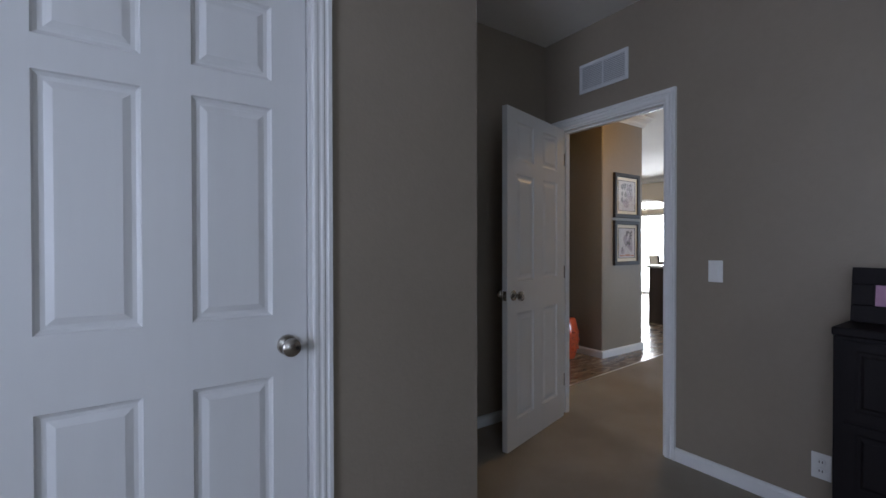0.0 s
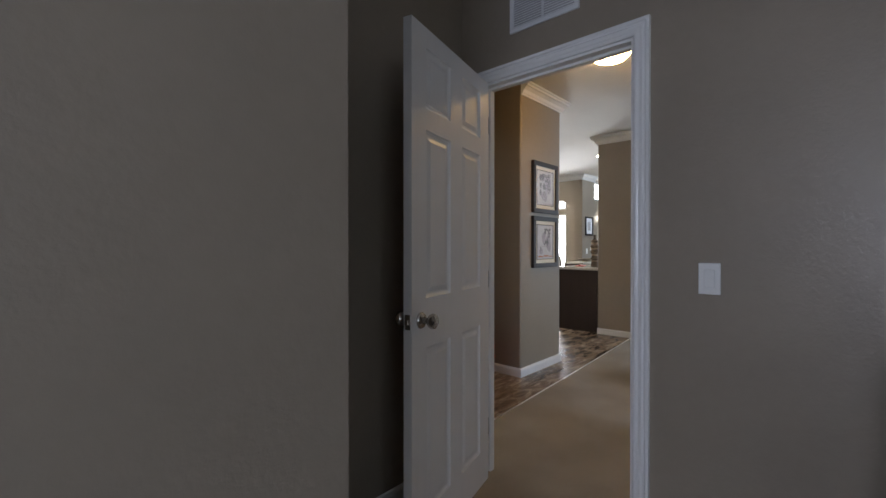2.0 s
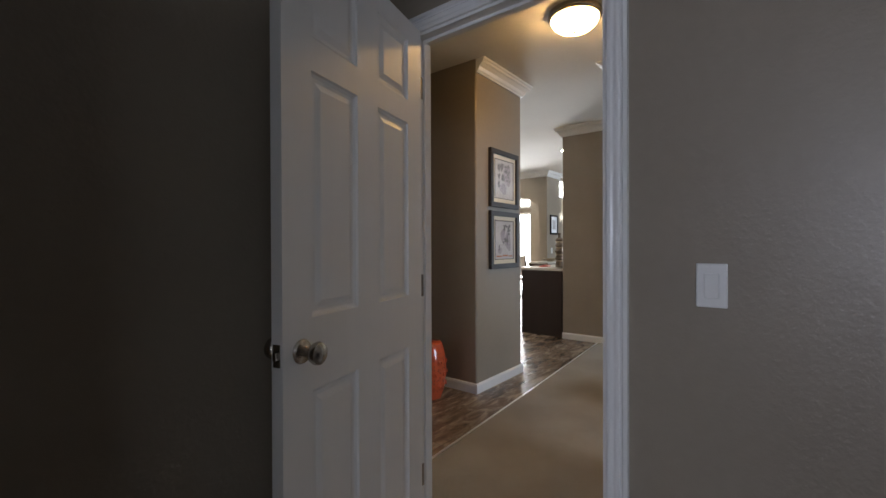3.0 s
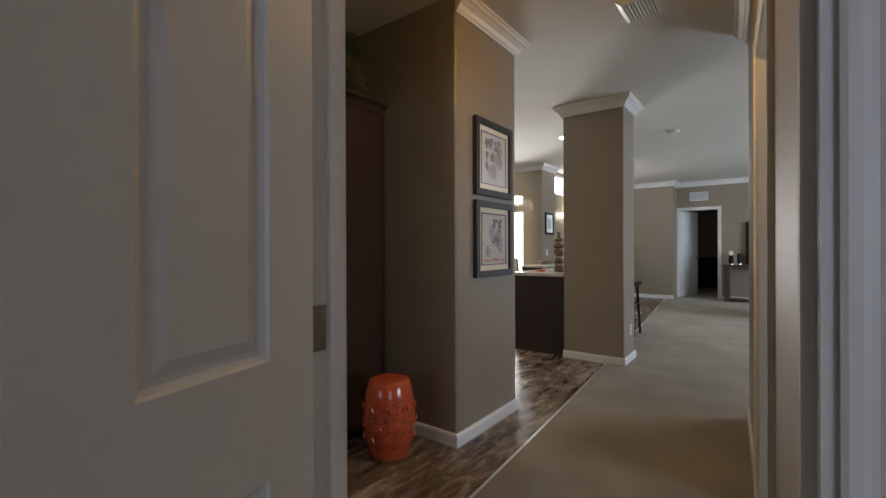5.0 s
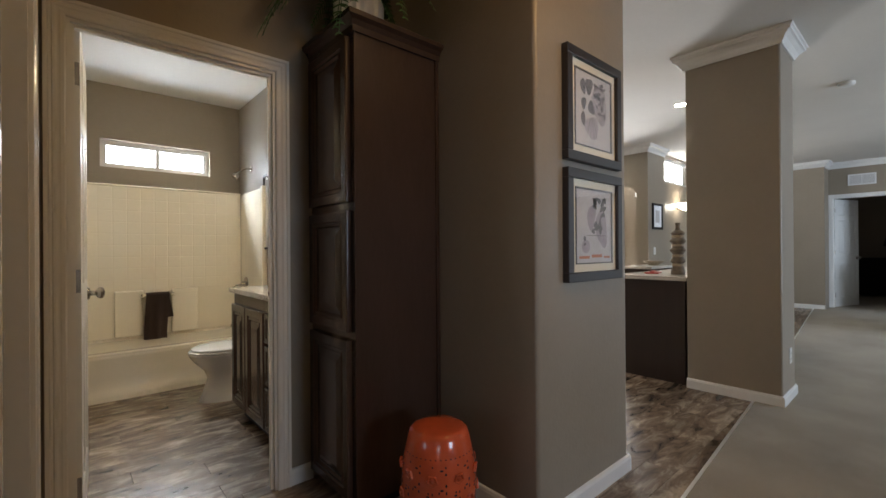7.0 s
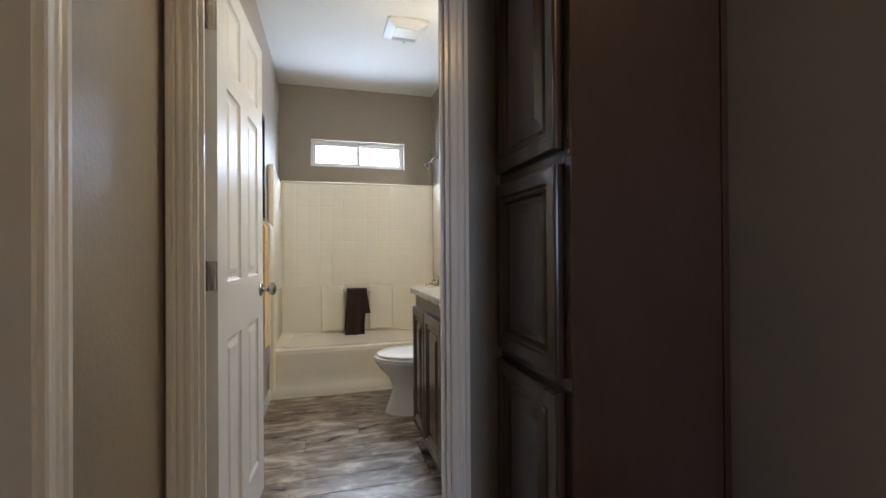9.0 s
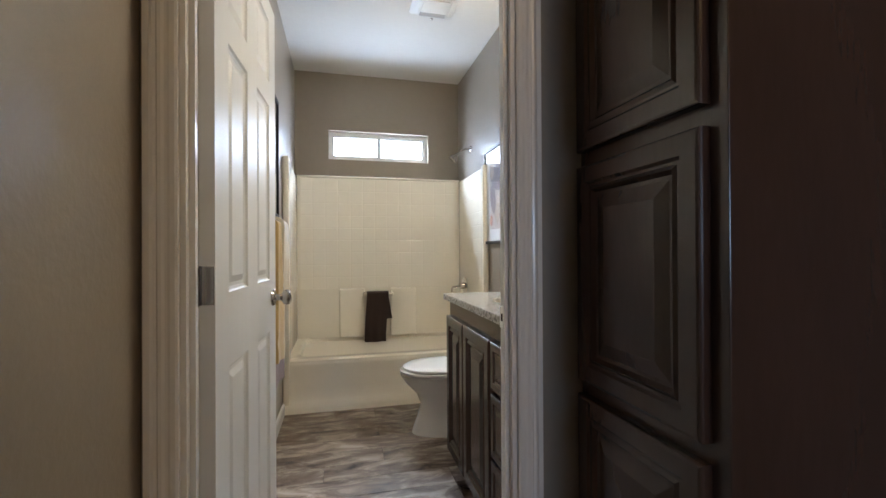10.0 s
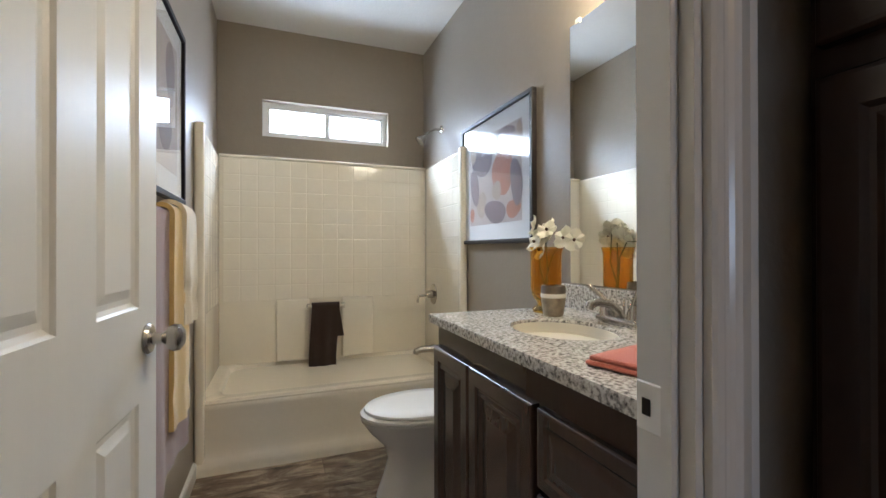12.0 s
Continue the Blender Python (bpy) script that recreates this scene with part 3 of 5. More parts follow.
# baseboards and crown
for p0, p1, o in (
        ((2.575, -3.0), (2.575, 1.0), (-1, 0)), ((2.575, 1.89), (2.575, 1.97), (-1, 0)), ((1.25, 1.97), (2.575, 1.97), (0, -1)),
        ((1.25, 1.14), (1.25, 1.97), (1, 0)), ((0.628, 1.14), (1.25, 1.14), (0, -1)), ((-3.0, 1.14), (-0.280, 1.14), (0, -1)),
        ((2.662, 3.134), (2.662, 3.61), (1, 0)), ((2.662, 1.89), (2.662, 2.248), (1, 0)), ((3.527, 3.61), (3.66, 3.61), (0, -1)),
        ((4.143, 2.58), (4.143, 3.18), (-1, 0)), ((4.129, 2.58), (4.917, 2.58), (0, -1)), ((4.903, 2.58), (4.903, 3.72), (1, 0)),
        ((6.55, 2.235), (6.55, 2.86), (-1, 0)), ((6.536, 2.235), (6.994, 2.235), (0, -1)), ((6.98, 2.235), (6.98, 2.86), (1, 0)),
        ((13.50, -3.3), (13.50, 1.888), (-1, 0)), ((13.05, 2.78), (13.05, 4.44), (-1, 0)), ((9.28, 4.32), (9.90, 4.32), (0, -1)),
        ((2.675, 3.72), (2.675, 5.69), (1, 0)), ((4.16, 4.78), (4.16, 5.69), (-1, 0)), ((9.90, 4.44), (13.05, 4.44), (0, -1)),
        ((9.28, 4.32), (9.28, 4.49), (-1, 0))):
    baseboard(p0, p1, o)
sb = baseboard((0.0, 0.0), (0.927, 0.0), (0, 1))
sb.matrix_world = south.matrix_world
sb = baseboard((1.813, 0.0), (2.975, 0.0), (0, 1))
sb.matrix_world = south.matrix_world
sc = crown((0.0, 0.0), (2.975, 0.0), (0, 1), 2.592, 0, 1)
sc.matrix_world = south.matrix_world
sc = crown((2.975, -1.0), (2.975, 0.0), (1, 0), 2.592, 0, 1)
sc.matrix_world = south.matrix_world
for p0, p1, o, m0, m1 in (
        ((4.143, 2.58), (4.903, 2.58), (0, -1), 0, 1), ((4.903, 2.58), (4.903, 3.72), (1, 0), 1, 0),
        ((6.55, 2.235), (6.55, 2.86), (-1, 0), 1, 1), ((6.55, 2.235), (6.98, 2.235), (0, -1), 1, 1), ((6.98, 2.235), (6.98, 2.86), (1, 0), 1, 1), ((6.55, 2.86), (6.98, 2.86), (0, 1), 1, 1),
        ((13.50, -3.3), (13.50, 2.78), (-1, 0), 0, -1), ((13.05, 2.78), (13.50, 2.78), (0, -1), 1, -1), ((13.05, 2.78), (13.05, 4.44), (-1, 0), 1, 0),
        ((9.28, 4.32), (9.28, 6.85), (-1, 0), 1, 0), ((9.28, 4.32), (9.90, 4.32), (0, -1), 1, 0)):
    crown(p0, p1, o, 2.592, m0, m1)

# ---- bedroom things ----
def wall_vent(name, w, h, rows, m, label):
    v = thing(name, label, "wall vent", m)
    # grey sheet paints the shade behind the slats
    part("backing", boxes((0.01, w - 0.01, -0.004, -0.001, 0.01, h - 0.01)), mat_dark, v)
    f = 0.022
    part("frame", boxes((0, w, -0.012, -0.0005, 0, f), (0, w, -0.012, -0.0005, h - f, h), (0, f, -0.012, -0.0005, f, h - f), (w - f, w, -0.012, -0.0005, f, h - f), (w / 2 - 0.005, w / 2 + 0.005, -0.011, -0.001, f, h - f), bevel=0.002, seg=1), VENT, v)
    step = (h - 2 * f) / rows
    sl = mesh_of("slat", shift(boxes((f, w - f, -0.006, 0.006, -0.0012, 0.0012)), pose(0, 0, 0, 40)), VENT)
    for i in range(rows):
        s = new("slat", sl)
        s.parent = v
        s.location = (0, -0.0065, f + step * (i + 0.5))
    return v


# grey that puts the shade between vent slats into the colour
mat_dark = mat("vent_shadow_grey", (0.42, 0.42, 0.43), 0.7, var=0.05)
FACE_W = Matrix(((0, -1, 0, 0), (1, 0, 0, 0), (0, 0, 1, 0), (0, 0, 0, 1)))  # y=0 plane turned to face east
FACE_A = pose(0, 0, 0, 0, 0, -90)  # y=0 plane turned to face west
wall_vent("wall_vent", 0.36, 0.195, 13, Matrix.Translation((2.575, 1.653, 2.253)) @ FACE_A, "white slatted return vent above the door")
wall_vent("wall_vent", 0.37, 0.20, 9, Matrix.Translation((13.50, 2.51, 2.26)) @ FACE_A, "white slatted vent above the far door")


def wall_plate(name, m, label, category, outlet=False):
    p = thing(name, label, category, m)
    part("cover_plate", boxes((-0.035, 0.035, -0.006, -0.0003, -0.057, 0.057), bevel=0.003), PLASTIC, p)
    if outlet:
        for z in (-0.02, 0.02):
            part("socket", shift(lathe([(0.0165, 0), (0.0165, 0.003), (0.015, 0.004)], 20), Matrix.Translation((0, -0.006, z)) @ pose(0, 0, 0, 90)), PLASTIC, p)
            part("slot", boxes((-0.007, -0.004, -0.0105, -0.0098, z - 0.004, z + 0.006), (0.004, 0.007, -0.0105, -0.0098, z - 0.004, z + 0.006)), HOLE_SHADE, p)
    else:
        part("rocker", shift(boxes((-0.0165, 0.0165, -0.010, -0.004, -0.033, 0.033), bevel=0.002), pose(0, 0, 0, 2)), PLASTIC, p)
    return p


wall_plate("light_switch", Matrix.Translation((2.575, 0.797, 1.086)) @ FACE_A, "white rocker light switch on the taupe wall", "light switch")
wall_plate("wall_outlet", Matrix.Translation((2.575, 0.366, 0.245)) @ FACE_A, "white double socket low on the wall", "wall outlet", True)
wall_plate("wall_outlet", pose(6.80, 2.235, 0.33), "white socket low on the pillar", "wall outlet", True)
wall_plate("light_switch", Matrix.Translation((13.50, 2.74, 1.18)) @ FACE_A, "white switch beside the far door", "light switch")

dresser = thing("dresser", "black-stained wooden dresser with drawers against the wall", "dresser", pose(2.12, 0.215, 0.007, 0, 0, -90))
# local: x runs along the front, y into the depth
part("body", boxes((-0.010, 1.51, 0.004, 0.44, 0.06, 0.90), bevel=0.003), BLACKWOOD, dresser)
part("top", boxes((-0.012, 1.512, -0.012, 0.445, 0.90, 0.93), bevel=0.006), BLACKWOOD, dresser)
part("plinth", boxes((0.02, 1.48, 0.03, 0.43, 0.0, 0.06)), BLACKWOOD, dresser)
for z0, z1 in ((0.08, 0.33), (0.345, 0.60), (0.615, 0.885)):
    for x0, x1 in ((0.02, 0.74), (0.76, 1.48)):
        dr = part("drawer", shift(panel_slab(x1 - x0, z1 - z0, 0.018, [(0.03, x1 - x0 - 0.03, 0.03, z1 - z0 - 0.03)], ((0.006, 0.004), (0.014, 0.004), (0.022, 0.0)), False), Matrix.Translation((x0, -0.004, z0))), BLACKWOOD, dresser)
        part("handle", tube([((x0 + x1) / 2 - 0.05, -0.005, (z0 + z1) / 2), ((x0 + x1) / 2 - 0.05, -0.025, (z0 + z1) / 2), ((x0 + x1) / 2 + 0.05, -0.025, (z0 + z1) / 2), ((x0 + x1) / 2 + 0.05, -0.005, (z0 + z1) / 2)], 0.004, 8), NICKEL, dr)


def picture(name, w, h, m, label, border=0.04, matw=0.05, depth=0.03, fmat=None, mmat=None, paper=None, glass=GLASS, category="picture frame"):
    """A framed print: 0..w by 0..h in the plane y=0, facing -y."""
    p = thing(name, label, category, m)
    b = border
    bars = []
    for x0, x1, z0, z1 in ((0, w, 0, b), (0, w, h - b, h), (0, b, b, h - b), (w - b, w, b, h - b)):
        bars.append(boxes((x0, x1, -depth, -0.001, z0, z1), bevel=0.003))
    part("frame", merge(*bars), fmat or FRAMEWOOD, p)
    part("mat_board", boxes((b, w - b, -depth * 0.45, -0.004, b, h - b)), mmat or MATBOARD, p)
    k = b + matw
    part("print", boxes((k, w - k, -depth * 0.45 - 0.0015, -depth * 0.45, k, h - k)), paper or PAPER, p)
    if glass:
        g = part("glass", boxes((b - 0.002, w - b + 0.002, -depth * 0.45 - 0.008, -depth * 0.45 - 0.006, b - 0.002, h - b + 0.002)), glass, p)
        g.visible_shadow = False
    return p


def blob(cx, cz, rx, rz, y, turn=0.0, n=22, wob=0.0, seed=0):
    rnd = random.Random(seed)
    ph = rnd.random() * 6
    bm = bmesh.new()
    vs = []
    for i in range(n):
        a = 2 * math.pi * i / n
        k = 1 + wob * math.sin(3 * a + ph)
        x, z = rx * k * math.cos(a), rz * k * math.sin(a)
        c, s = math.cos(radians(turn)), math.sin(radians(turn))
        vs.append(bm.verts.new((cx + x * c - z * s, y, cz + x * s + z * c)))
    bm.faces.new(vs)
    return bm


pf = picture("photo_frame", 0.24, 0.20, pose(2.30, 0.212, 0.938, -8, 0, -90), "black photo frame with a pink print on the dresser", 0.062, 0.0, 0.03, BLACKWOOD, BLACKWOOD, PINK, None)

# ---- hall things ----
lamp = thing("ceiling_lamp", "lit alabaster glass bowl lamp with nickel rim", "ceiling lamp", pose(3.98, 1.70, 2.70))
part("base", lathe([(0.165, 0), (0.168, -0.012), (0.172, -0.030), (0.160, -0.042), (0.148, -0.044)], 40), NICKEL, lamp, "satin nickel base ring", True)
part("shade", lathe([(0.150, -0.040), (0.149, -0.052), (0.138, -0.075), (0.112, -0.098), (0.070, -0.114), (0.025, -0.121), (0.003, -0.122)], 40), LAMPGLASS, lamp, "glowing warm glass bowl", True)
part("finial", lathe([(0.008, -0.121), (0.010, -0.126), (0.004, -0.134)], 12), NICKEL, lamp)

vent = thing("ceiling_vent", "white metal ceiling register with fine slats", "ceiling vent", pose(4.97, 1.725, 2.70))
VA, VB = 0.15, 0.125
# grey sheet, painted shade above the register slats
part("backing", boxes((-VA + 0.02, VA - 0.02, -VB + 0.02, VB - 0.02, -0.006, -0.001)), mat_dark, vent)
part("frame", loft([[(sx * a, sy * (VB - VA + a), z) for sx, sy in ((-1, -1), (1, -1), (1, 1), (-1, 1))] for a, z in ((VA, -0.0005), (VA, -0.004), (VA - 0.028, -0.018), (VA - 0.036, -0.018), (VA - 0.036, -0.0005))], close=True), VENT, vent)
slat_me = mesh_of("slat", shift(boxes((-VA + 0.035, VA - 0.035, -0.008, 0.008, -0.0008, 0.0008)), pose(0, 0, 0, 35)), VENT)
for i in range(9):
    o = new("slat", slat_me)
    o.parent = vent
    o.location = (0, -0.08 + 0.02 * i, -0.012)

# hall pictures on the column, facing south
for z, seed, lab in ((1.527, 1, "dark framed botanical print with cream mat"), (0.998, 2, "dark framed plant study with cream mat")):
    hp = picture("wall_picture", 0.478, 0.495, pose(4.325, 2.58, z), lab, 0.042, 0.040, 0.032)
    rnd = random.Random(seed)
    y = -0.0163
    if seed == 1:
        ink = [blob(0.145, 0.345, 0.022, 0.034, y, 10, wob=0.1), blob(0.150, 0.27, 0.020, 0.028, y, -15, wob=0.12), blob(0.145, 0.20, 0.018, 0.032, y, 5, wob=0.1), blob(0.195, 0.355, 0.030, 0.038, y, -20, wob=0.15), blob(0.215, 0.26, 0.026, 0.032, y, 30, wob=0.15)]
        ink += [blob(0.28 + rnd.uniform(-0.035, 0.055), 0.30 + rnd.uniform(-0.06, 0.09), rnd.uniform(0.004, 0.014), rnd.uniform(0.006, 0.018), y - 0.0002, rnd.uniform(0, 180), 12, 0.2, i) for i in range(26)]
        part("plum_wash", merge(blob(0.29, 0.29, 0.065, 0.095, y + 0.0001, 8, wob=0.1), blob(0.22, 0.17, 0.06, 0.05, y + 0.0001, 0, wob=0.15)), WASH, hp)
        ink += [blob(0.19 + 0.02 * i, 0.165, 0.0022, 0.055, y, -18 + 14 * i, 8) for i in range(4)]
    else:
        ink = [blob(0.26 + rnd.uniform(-0.04, 0.07), 0.30 + rnd.uniform(-0.08, 0.08), rnd.uniform(0.006, 0.018), rnd.uniform(0.010, 0.024), y - 0.0002, rnd.uniform(0, 180), 12, 0.2, i) for i in range(20)]
        ink += [blob(0.26, 0.205, 0.11, 0.0015, y, 0, 8), blob(0.15, 0.19, 0.010, 0.012, y), blob(0.15, 0.165, 0.012, 0.006, y, 20)]
        part("rust_band", boxes((0.105, 0.19, -0.0168, -0.0155, 0.10, 0.112), (0.21, 0.30, -0.0168, -0.0155, 0.104, 0.118), (0.32, 0.375, -0.0168, -0.0155, 0.10, 0.110)), RUST, hp)
        part("plum_wash", merge(blob(0.16, 0.155, 0.035, 0.03, y + 0.0001), blob(0.30, 0.24, 0.05, 0.09, y + 0.0001, 10, wob=0.12), blob(0.21, 0.29, 0.035, 0.06, y + 0.0001, -15, wob=0.12)), WASH, hp)
    part("drawing", merge(*ink), INK, hp)
    k0, k1, kz = 0.076, 0.402, 0.419
    part("fillet", boxes((k0, k1, -0.0185, -0.014, 0.076, 0.082), (k0, k1, -0.0185, -0.014, kz - 0.009, kz), (k0, k0 + 0.006, -0.0185, -0.014, 0.082, kz - 0.009), (k1 - 0.012, k1, -0.0185, -0.014, 0.082, kz - 0.009)), FRAMEWOOD, hp, "dark inner fillet")

# linen cabinet, doors facing west
cab = thing("linen_cabinet", "tall espresso linen cabinet with three raised-panel doors", "cabinet", pose(3.665, 3.606, 0, 0, 0, -90))
W, D = 0.432, 0.476
part("body", boxes((0.0, W, 0.0, D, 0.03, 2.10), bevel=0.002), ESPRESSO, cab)
part("toe_kick", boxes((0.004, W - 0.004, 0.03, D, 0.0, 0.03)), BLACKWOOD, cab)
part("corner_strip", boxes((W, W + 0.006, D - 0.022, D - 0.002, 0.0, 2.10)), ESPRESSO, cab)
topring = [(0.0, 2.085), (0.010, 2.085), (0.014, 2.110), (0.026, 2.128), (0.044, 2.140), (0.046, 2.160), (0.0, 2.160)]
part("cornice", merge(run([(a, z - 2.085) for a, z in topring], (0, 0, 2.085), (W, 0, 2.085), (0, -1), 0, 1), run([(a, z - 2.085) for a, z in topring], (W, 0, 2.085), (W, D, 2.085), (1, 0), 1, 0), boxes((0, W, 0, D, 2.10, 2.158))), ESPRESSO, cab)
CAB_RINGS = ((0.006, 0.006), (0.012, 0.006), (0.020, 0.002), (0.028, 0.011), (0.036, 0.011), (0.068, 0.003))
for z0, z1 in ((0.055, 0.750), (0.785, 1.318), (1.355, 2.075)):
    bm = raised_front(W - 0.05, z1 - z0, 0.024, 0.042, CAB_RINGS)
    part("door", shift(bm, Matrix.Translation((0.015, -0.024, z0))), ESPRESSO, cab, "raised-panel cabinet door")

# fern on the cabinet
pot = thing("potted_fern", "green fern in a white ribbed pot on the cabinet", "potted plant", pose(3.80, 3.36, 2.158))
rings = []
for r, z in ((0.075, 0), (0.095, 0.03), (0.115, 0.10), (0.118, 0.16), (0.105, 0.20), (0.100, 0.21), (0.108, 0.225), (0.092, 0.225), (0.088, 0.18)):
    rings.append([((r + (0.004 * math.cos(20 * 2 * math.pi * i / 120) if 0.02 < z < 0.19 and r > 0.09 else 0)) * math.cos(2 * math.pi * i / 120), (r + (0.004 * math.cos(20 * 2 * math.pi * i / 120) if 0.02 < z < 0.19 and r > 0.09 else 0)) * math.sin(2 * math.pi * i / 120), z) for i in range(120)])
part("pot", loft(rings), POT, pot, "white ribbed ceramic pot", True)
rnd = random.Random(5)
for k in range(46):
    bm = bmesh.new()
    az = 2 * math.pi * k / 46 * 2.618 + rnd.uniform(-0.2, 0.2)
    reach, rise, drop = rnd.uniform(0.24, 0.46), rnd.uniform(0.08, 0.24), rnd.uniform(0.20, 0.50)
    if math.cos(az) > 0.6 :
        reach *= 0.5
    if math.sin(az) > 0.6:
        reach *= 0.5
    pts = []
    for i in range(25):
        s = i / 24
        pts.append(Vector((math.cos(az) * reach * s, math.sin(az) * reach * s, 0.19 + rise * math.sin(min(1, s * 1.5) * math.pi / 2) - drop * s ** 2.6)))
    side = Vector((-math.sin(az), math.cos(az), 0))
    for i in range(2, 25):
        d = (pts[i] - pts[i - 1]).normalized()
        ln = 0.075 * math.sin(math.pi * (0.12 + 0.86 * i / 25)) + 0.006
        for sg in (-1, 1):
            tip = pts[i] + side * sg * ln + d * ln * 0.35 + Vector((0, 0, -ln * 0.25))
            w = d * 0.0055
            midp = (pts[i] + tip) / 2 + Vector((0, 0, 0.004))
            q = [bm.verts.new(p) for p in (pts[i] - w * 0.6, midp - w, tip, midp + w, pts[i] + w * 0.6)]
            bm.faces.new(q)
    part("frond", merge(bm, tube(pts, 0.0018, 5)), FERN, pot)

# garden stool
st = thing("garden_stool", "orange glazed ceramic garden stool with pierced pattern", "garden stool", pose(3.855, 2.855, 0.001, 0, 0, 20) @ Matrix.Diagonal((1, 1, 0.965, 1)))
prof = [(0.100, 0), (0.112, 0.004), (0.120, 0.03), (0.140, 0.10), (0.150, 0.18), (0.153, 0.23), (0.150, 0.28), (0.141, 0.35), (0.128, 0.405), (0.121, 0.432), (0.113, 0.448), (0.098, 0.456), (0.05, 0.460), (0.002, 0.461)]


def rad_at(z):
    for (r0, z0), (r1, z1) in zip(prof, prof[1:]):
        if z0 <= z <= z1:
            return r0 + (r1 - r0) * (z - z0) / (z1 - z0)
    return 0.1


part("barrel", lathe(prof, 48), ORANGE, st, smooth=True)


def on_barrel(a, z, bm, lift=0.0):
    r = rad_at(z) + lift
    dz = (rad_at(z + 0.004) - rad_at(z - 0.004)) / 0.008
    return shift(bm, pose(0, 0, 0, 0, 0, math.degrees(a)) @ Matrix.Translation((r, 0, z)) @ pose(0, 0, 0, 0, 90 - math.degrees(math.atan(dz)), 0))


# dark plug on the glaze, painted shade in place of a pierced hole
def hole(a, z, rx, ry):
    return on_barrel(a, z, loft([[(rx * math.cos(t * math.pi / 4), ry * math.sin(t * math.pi / 4), h) for t in range(8)] for h in (-0.004, 0.0006)]))


holes = []
for i in range(44):
    holes += [hole(2 * math.pi * i / 44, 0.372, 0.0032, 0.0032), hole(2 * math.pi * (i + 0.5) / 44, 0.088, 0.0032, 0.0032)]
for row, z in enumerate((0.30, 0.205, 0.125)):
    for i in range(9):
        a0 = 2 * math.pi * (i + 0.5 * row) / 9
        for da, dz, rx, ry in ((0.24, 0.035, 0.004, 0.007), (0.35, 0.02, 0.007, 0.004), (0.24, -0.035, 0.004, 0.007), (0.35, -0.02, 0.007, 0.004), (0.35, 0.045, 0.006, 0.003), (0.17, -0.045, 0.006, 0.003), (0.35, -0.045, 0.006, 0.003), (0.0, 0.047, 0.005, 0.003), (-0.1, -0.048, 0.005, 0.003)):
            holes.append(hole(a0 + da, z + dz, rx, ry))
tagged(part("pierced_holes", merge(*holes), HOLE_SHADE, st), kind="stuff")
ros = loft([[((0.017 + 0.0045 * math.cos(2 * math.pi * j / 10)) * math.cos(2 * math.pi * i / 20) * (1 + 0.12 * math.cos(5 * 2 * math.pi * i / 20)), (0.017 + 0.0045 * math.cos(2 * math.pi * j / 10)) * math.sin(2 * math.pi * i / 20) * (1 + 0.12 * math.cos(5 * 2 * math.pi * i / 20)), 0.002 + 0.006 * math.sin(2 * math.pi * j / 10)) for i in range(20)] for j in range(10)], close=True)
ros = merge(ros, lathe([(0.009, 0.0), (0.008, 0.006), (0.003, 0.009)], 10))
ros_me = mesh_of("rosette", ros, ORANGE, True)
for row, z in enumerate((0.30, 0.205, 0.125)):
    for i in range(9):
        a = 2 * math.pi * (i + 0.5 * row) / 9
        o = new("rosette", ros_me)
        o.parent = st
        dz = (rad_at(z + 0.004) - rad_at(z - 0.004)) / 0.008
        o.matrix_local = pose(0, 0, 0, 0, 0, math.degrees(a)) @ Matrix.Translation((rad_at(z), 0, z)) @ pose(0, 0, 0, 0, 90 - math.degrees(math.atan(dz)), 0)

# ---- kitchen ----
isl = thing("kitchen_island", "espresso wood kitchen peninsula behind the pillar", "kitchen island", pose(6.60, 2.885, 0))
part("body", boxes((0.0, 2.2, 0.0, 0.58, 0.0, 0.865), bevel=0.003), ISLANDWOOD, isl)
part("end_panel", boxes((-0.012, 0.0, 0.0, 0.58, 0.0, 0.865), bevel=0.002), ISLANDWOOD, isl)
solid("countertop", boxes((6.565, 8.85, 2.868, 3.50, 0.866, 0.902), bevel=0.005), COUNTER, "pale laminate worktop on the kitchen peninsula", "countertop")
vase = thing("banded_vase", "tall dark stoneware vase with stacked rings on the worktop", "vase", pose(6.93, 3.06, 0.902))
prof_v = [(0.055, 0), (0.060, 0.02), (0.048, 0.07), (0.046, 0.10), (0.062, 0.115), (0.060, 0.13), (0.046, 0.15), (0.048, 0.19), (0.066, 0.215), (0.066, 0.225), (0.050, 0.245), (0.052, 0.28), (0.068, 0.30), (0.066, 0.31), (0.050, 0.33), (0.052, 0.36), (0.060, 0.375), (0.050, 0.39), (0.024, 0.405), (0.017, 0.43), (0.020, 0.455), (0.024, 0.47), (0.016, 0.47), (0.012, 0.44)]
part("vessel", lathe(prof_v, 28), STONEWARE, vase, smooth=True)
for z, r in ((0.085, 0.048), (0.17, 0.049), (0.265, 0.052), (0.345, 0.052)):
    part("pale_band", lathe([(r - 0.004, z - 0.012), (r + 0.0015, z - 0.010), (r + 0.0015, z + 0.010), (r - 0.004, z + 0.012)], 28), STONEPALE, vase, "pale glazed band", True)
solid("red_tray", merge(boxes((-0.12, 0.12, -0.06, 0.06, 0, 0.012), bevel=0.004), boxes((-0.10, 0.06, -0.02, 0.02, 0.012, 0.022), bevel=0.004)), RED, "small red lacquer tray on the worktop", "tray", pose(6.98, 3.30, 0.902, 0, 0, 15))
kc = thing("kitchen_cabinet", "dark base cabinet under a pale worktop", "kitchen cabinet", pose(8.45, 3.95, 0))
part("body", boxes((0, 0.80, 0, 0.36, 0, 0.865), bevel=0.003), ESPRESSO, kc)
